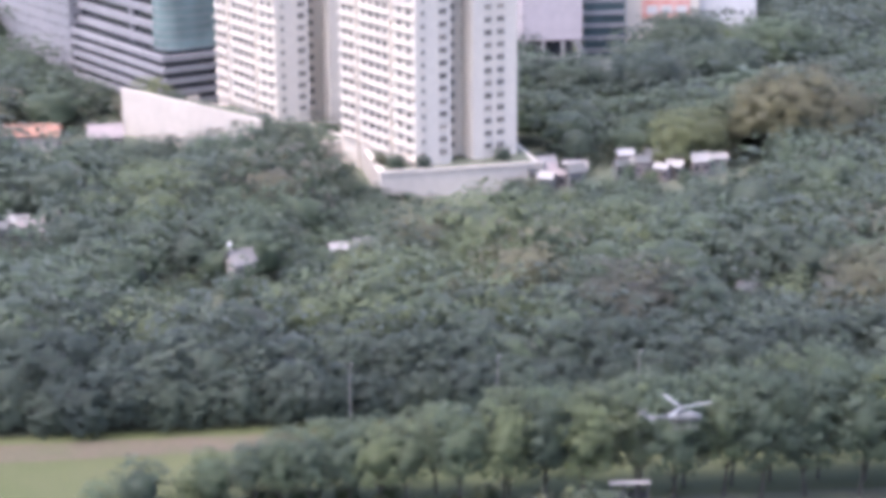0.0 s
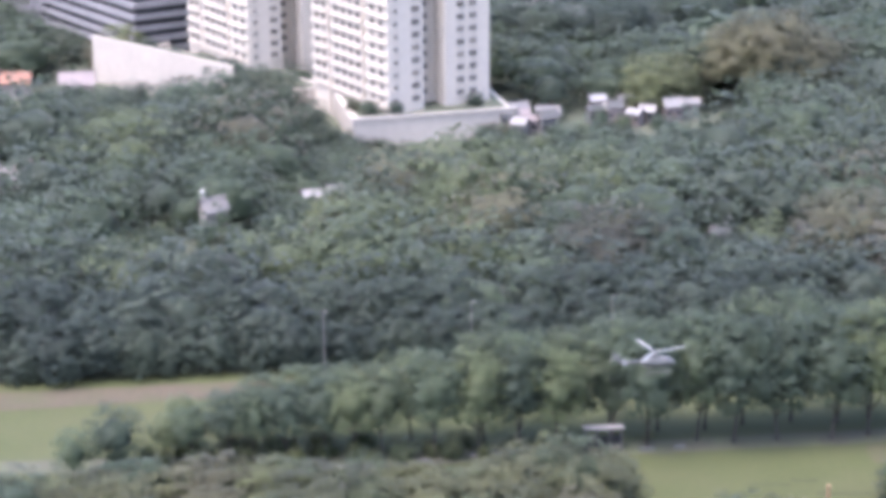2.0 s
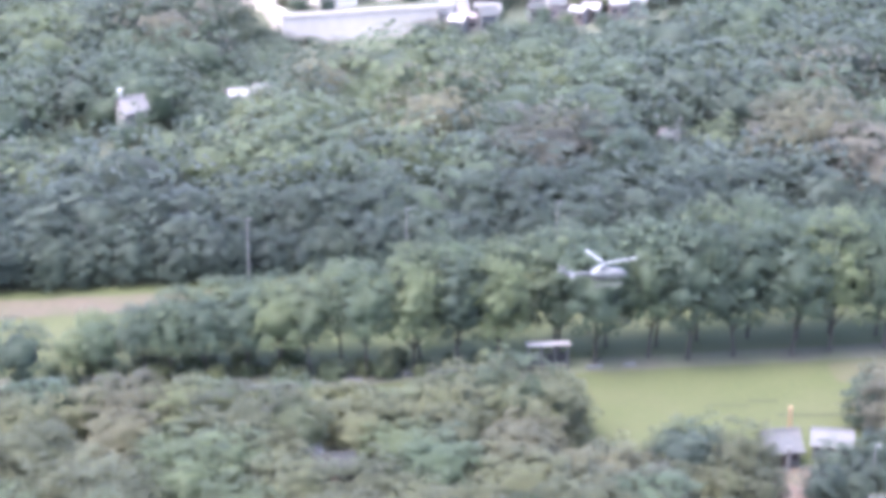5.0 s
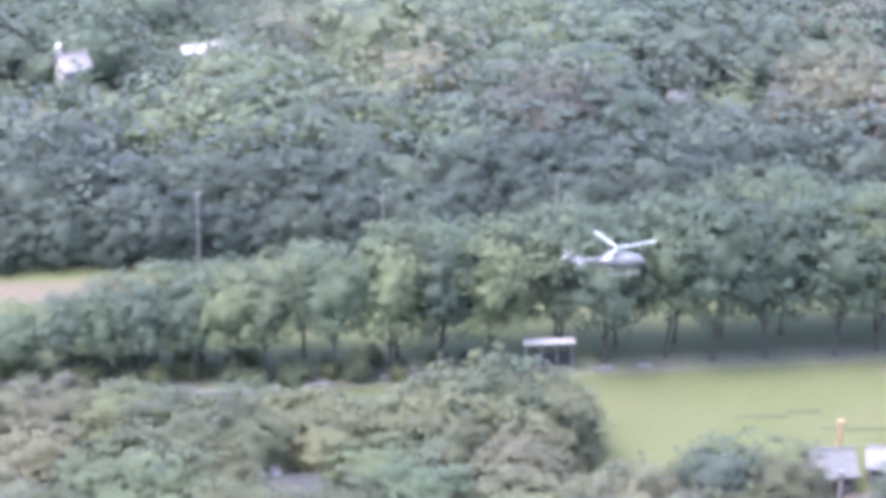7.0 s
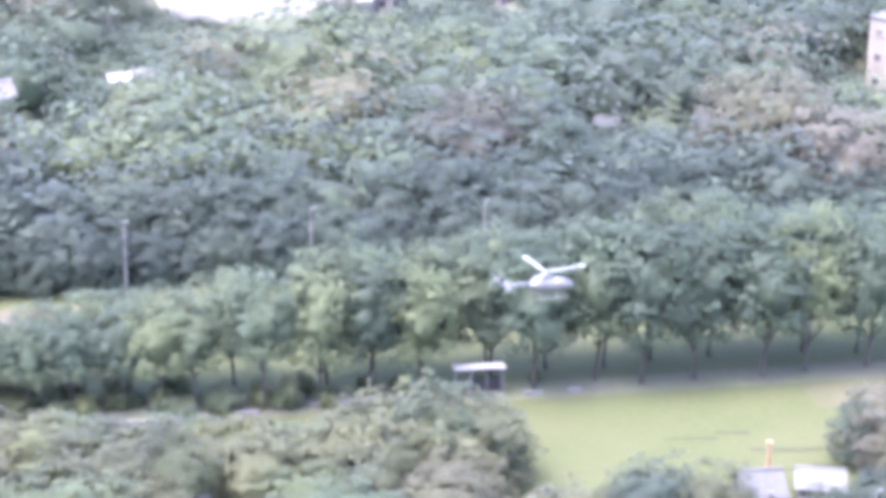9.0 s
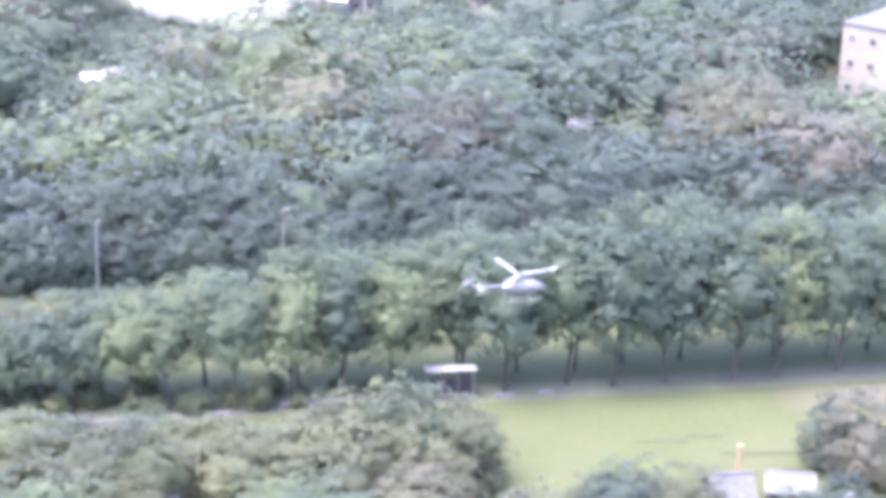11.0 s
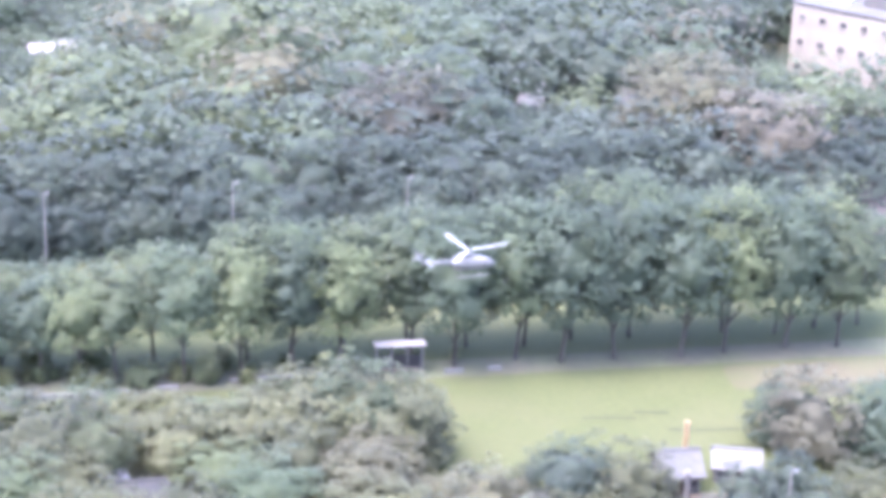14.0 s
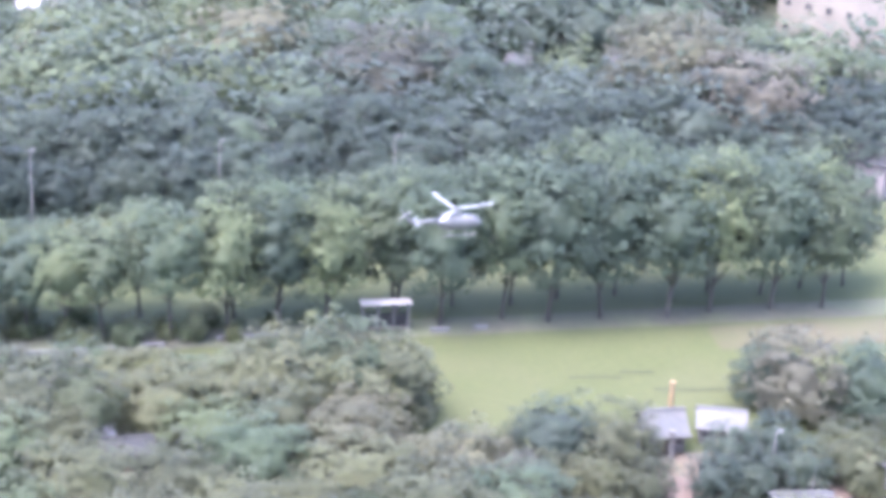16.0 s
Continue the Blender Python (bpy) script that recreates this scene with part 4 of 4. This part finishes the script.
# ---- sheds and posts in front of the field ----
s1 = house(37.0, 170.5, 3.8, 3.4, 2.5, 8, SHED_WALL, ZINC, "small white shed with a grey tin roof and a front pillar", 0.4, name="shed")
part("pillar", boxes((0.0, -2.9, 0, 0.5, -2.4, 3.0), bevel=0.03), SHED_WALL, s1, "white front pillar")
part("canopy", boxes((-2.2, -3.0, 2.3, 2.2, -1.9, 2.45)), ZINC, s1)
house(43.3, 172.4, 4.2, 3.0, 2.0, -10, SHED_WALL, PALE_TIN, "small shed with a bright white tin roof", 0.35, name="shed")
house(47.5, 156.5, 5.0, 3.0, 1.9, 3, SHED_WALL, ZINC, "low lean-to with a white roof", 0.2, name="shed")
house(58.5, 158.5, 5.0, 5.0, 3.4, 4, SHED_WALL, ZINC, "plain white walled outbuilding beside the yard", 0.2, name="shed")

house(-13.7, 166.1, 4.6, 3.4, 1.8, 12, DARK_ROOF, DARK_ROOF, "low shed with a dark weathered roof among bushes", 0.2, name="shed")
house(-16.4, 168.6, 1.8, 1.4, 1.7, 30, SHED_WALL, WHITE_TIN, "tiny hut with a pale roof among bushes", 0.25, name="shed")
house(77.0, 244.5, 7.0, 5.0, 5.2, -35, DULL_PINK, DARK_ROOF, "pinkish two-storey house at the woodland edge", 0.35)

po = empty("marker_post", pose(39.0, 176.2, 0), "stout orange-yellow painted marker post at the field edge", "post")
bm = bmesh.new()
tube(bm, [(0, 0, -0.1), (0, 0, 2.0), (0, 0, 4.1)], [0.24, 0.23, 0.22], 14)
part("post", bm, ORANGE, po)
part("cap", boxes((-0.27, -0.27, 4.1, 0.27, 0.27, 4.25), bevel=0.05), ORANGE, po)
lamp_pole(46.1, 162.4, 5.8, 0.3, "pale pole beside the sheds")
lamp_pole(49.6, 160.5, 3.2, 0.5, "short pale lamp post beside the sheds")
sheet("ground_yard", YARD, 24, 66, lambda x: 152.0, lambda x: 169.0, 0.14, (30, 10), 1.0, "bare reddish earth yard round the sheds", 0.03, 17)


# ---- helicopter ----


def hull_mesh(stations, sides=16):
    """Lofted body along x: stations of (x, z centre, half width, half height)."""
    bm = bmesh.new()
    rings = []
    for x, zc, hw, hh in stations:
        ring = []
        for k in range(sides):
            a = 2 * math.pi * k / sides
            c, s = math.cos(a), math.sin(a)
            ring.append(bm.verts.new((x, math.copysign(abs(c) ** 0.8, c) * hw, zc + math.copysign(abs(s) ** 0.8, s) * hh)))
        rings.append(ring)
    for a, b in zip(rings, rings[1:]):
        for k in range(sides):
            bm.faces.new((a[k], a[(k + 1) % sides], b[(k + 1) % sides], b[k]))
    bm.faces.new(rings[0][::-1]), bm.faces.new(rings[-1])
    bmesh.ops.recalc_face_normals(bm, faces=bm.faces)
    for f in bm.faces:
        f.smooth = True
    return bm


def helicopter(m):
    top = empty("helicopter", m, "grey-green helicopter in flight, slender tail boom, pale rotor blades", "helicopter")
    part("fuselage", hull_mesh([(3.1, 0.05, 0.08, 0.06), (2.95, 0.06, 0.34, 0.26), (2.5, 0.14, 0.62, 0.5), (1.8, 0.24, 0.8, 0.72), (0.8, 0.3, 0.86, 0.82), (-0.4, 0.32, 0.84, 0.8), (-1.3, 0.38, 0.62, 0.56), (-1.9, 0.45, 0.36, 0.36)]), HULL, top)
    part("windscreen", hull_mesh([(2.72, 0.32, 0.3, 0.16), (2.4, 0.42, 0.56, 0.32), (1.8, 0.56, 0.74, 0.42), (1.2, 0.62, 0.8, 0.44), (0.9, 0.62, 0.8, 0.42)]), DARK_GLASS, top, "dark cockpit glazing")
    part("engine_cowling", hull_mesh([(1.0, 1.02, 0.2, 0.12), (0.6, 1.16, 0.42, 0.3), (-0.5, 1.18, 0.46, 0.34), (-1.3, 1.0, 0.3, 0.24), (-1.8, 0.82, 0.14, 0.12)]), HULL, top)
    part("tail_boom", hull_mesh([(-1.5, 0.48, 0.36, 0.34), (-3.2, 0.56, 0.24, 0.22), (-5.0, 0.64, 0.15, 0.15)], 12), HULL, top)
    bm = bmesh.new()
    fin = [(-4.5, 0.6), (-5.0, 0.5), (-5.75, 1.75), (-5.35, 1.8)]
    a = [bm.verts.new((x, 0.06, z)) for x, z in fin]
    b = [bm.verts.new((x, -0.06, z)) for x, z in fin]
    for k in range(4):
        bm.faces.new((a[k], a[(k + 1) % 4], b[(k + 1) % 4], b[k]))
    bm.faces.new(a[::-1]), bm.faces.new(b)
    part("tail_fin", bm, HULL, top)
    part("tailplane", boxes((-4.5, -1.1, 0.6, -4.0, 1.1, 0.68), bevel=0.02), HULL, top)
    bm = bmesh.new()
    tube(bm, [(0.1, 0, 1.4), (0.1, 0, 1.75), (0.1, 0, 1.95)], [0.14, 0.12, 0.16], 10)
    part("rotor_mast", bm, STEEL, top)
    for ang in (2, 113, 236):
        bm = bmesh.new()
        c, s = math.cos(radians(ang)), math.sin(radians(ang))
        prev = None
        for r, z, wd in ((0.2, 1.86, 0.1), (0.7, 1.9, 0.2), (2.5, 1.98, 0.2), (4.3, 2.14, 0.19)):
            ring = [bm.verts.new((0.1 + c * r - s * q * wd, s * r + c * q * wd, z + h)) for q, h in ((-1, 0), (0, 0.03), (1, 0), (0, -0.02))]
            if prev:
                for k in range(4):
                    bm.faces.new((prev[k], prev[(k + 1) % 4], ring[(k + 1) % 4], ring[k]))
            else:
                bm.faces.new(ring[::-1])
            prev = ring
        bm.faces.new(prev)
        part("rotor_blade", bm, BLADE, top)
    for ang in (30, 120, 210, 300):
        c, s = math.cos(radians(ang)), math.sin(radians(ang))
        bm = bmesh.new()
        tube(bm, [(-5.5, -0.16, 1.6), (-5.5 + 0.4 * c, -0.18, 1.6 + 0.4 * s), (-5.5 + 0.85 * c, -0.18, 1.6 + 0.85 * s)], [0.04, 0.07, 0.06], 4)
        part("tail_blade", bm, BLADE, top)
    for s in (-1, 1):
        bm = bmesh.new()
        tube(bm, [(2.3, s * 0.95, -0.75), (1.9, s * 0.98, -0.92), (-1.4, s * 0.98, -0.92)], [0.05, 0.05, 0.05], 8)
        skid = part("skid", bm, STEEL, top)
        for u in (1.1, -0.8):
            bm = bmesh.new()
            tube(bm, [(u, s * 0.45, -0.35), (u, s * 0.8, -0.55), (u, s * 0.98, -0.92)], [0.05, 0.045, 0.04], 8)
            part("strut", bm, STEEL, skid)
    return top


helicopter(Matrix.LocRotScale((17.6, 187.7, 16.0), Euler((radians(4), radians(-3), radians(8))), (0.92, 0.92, 0.92)))
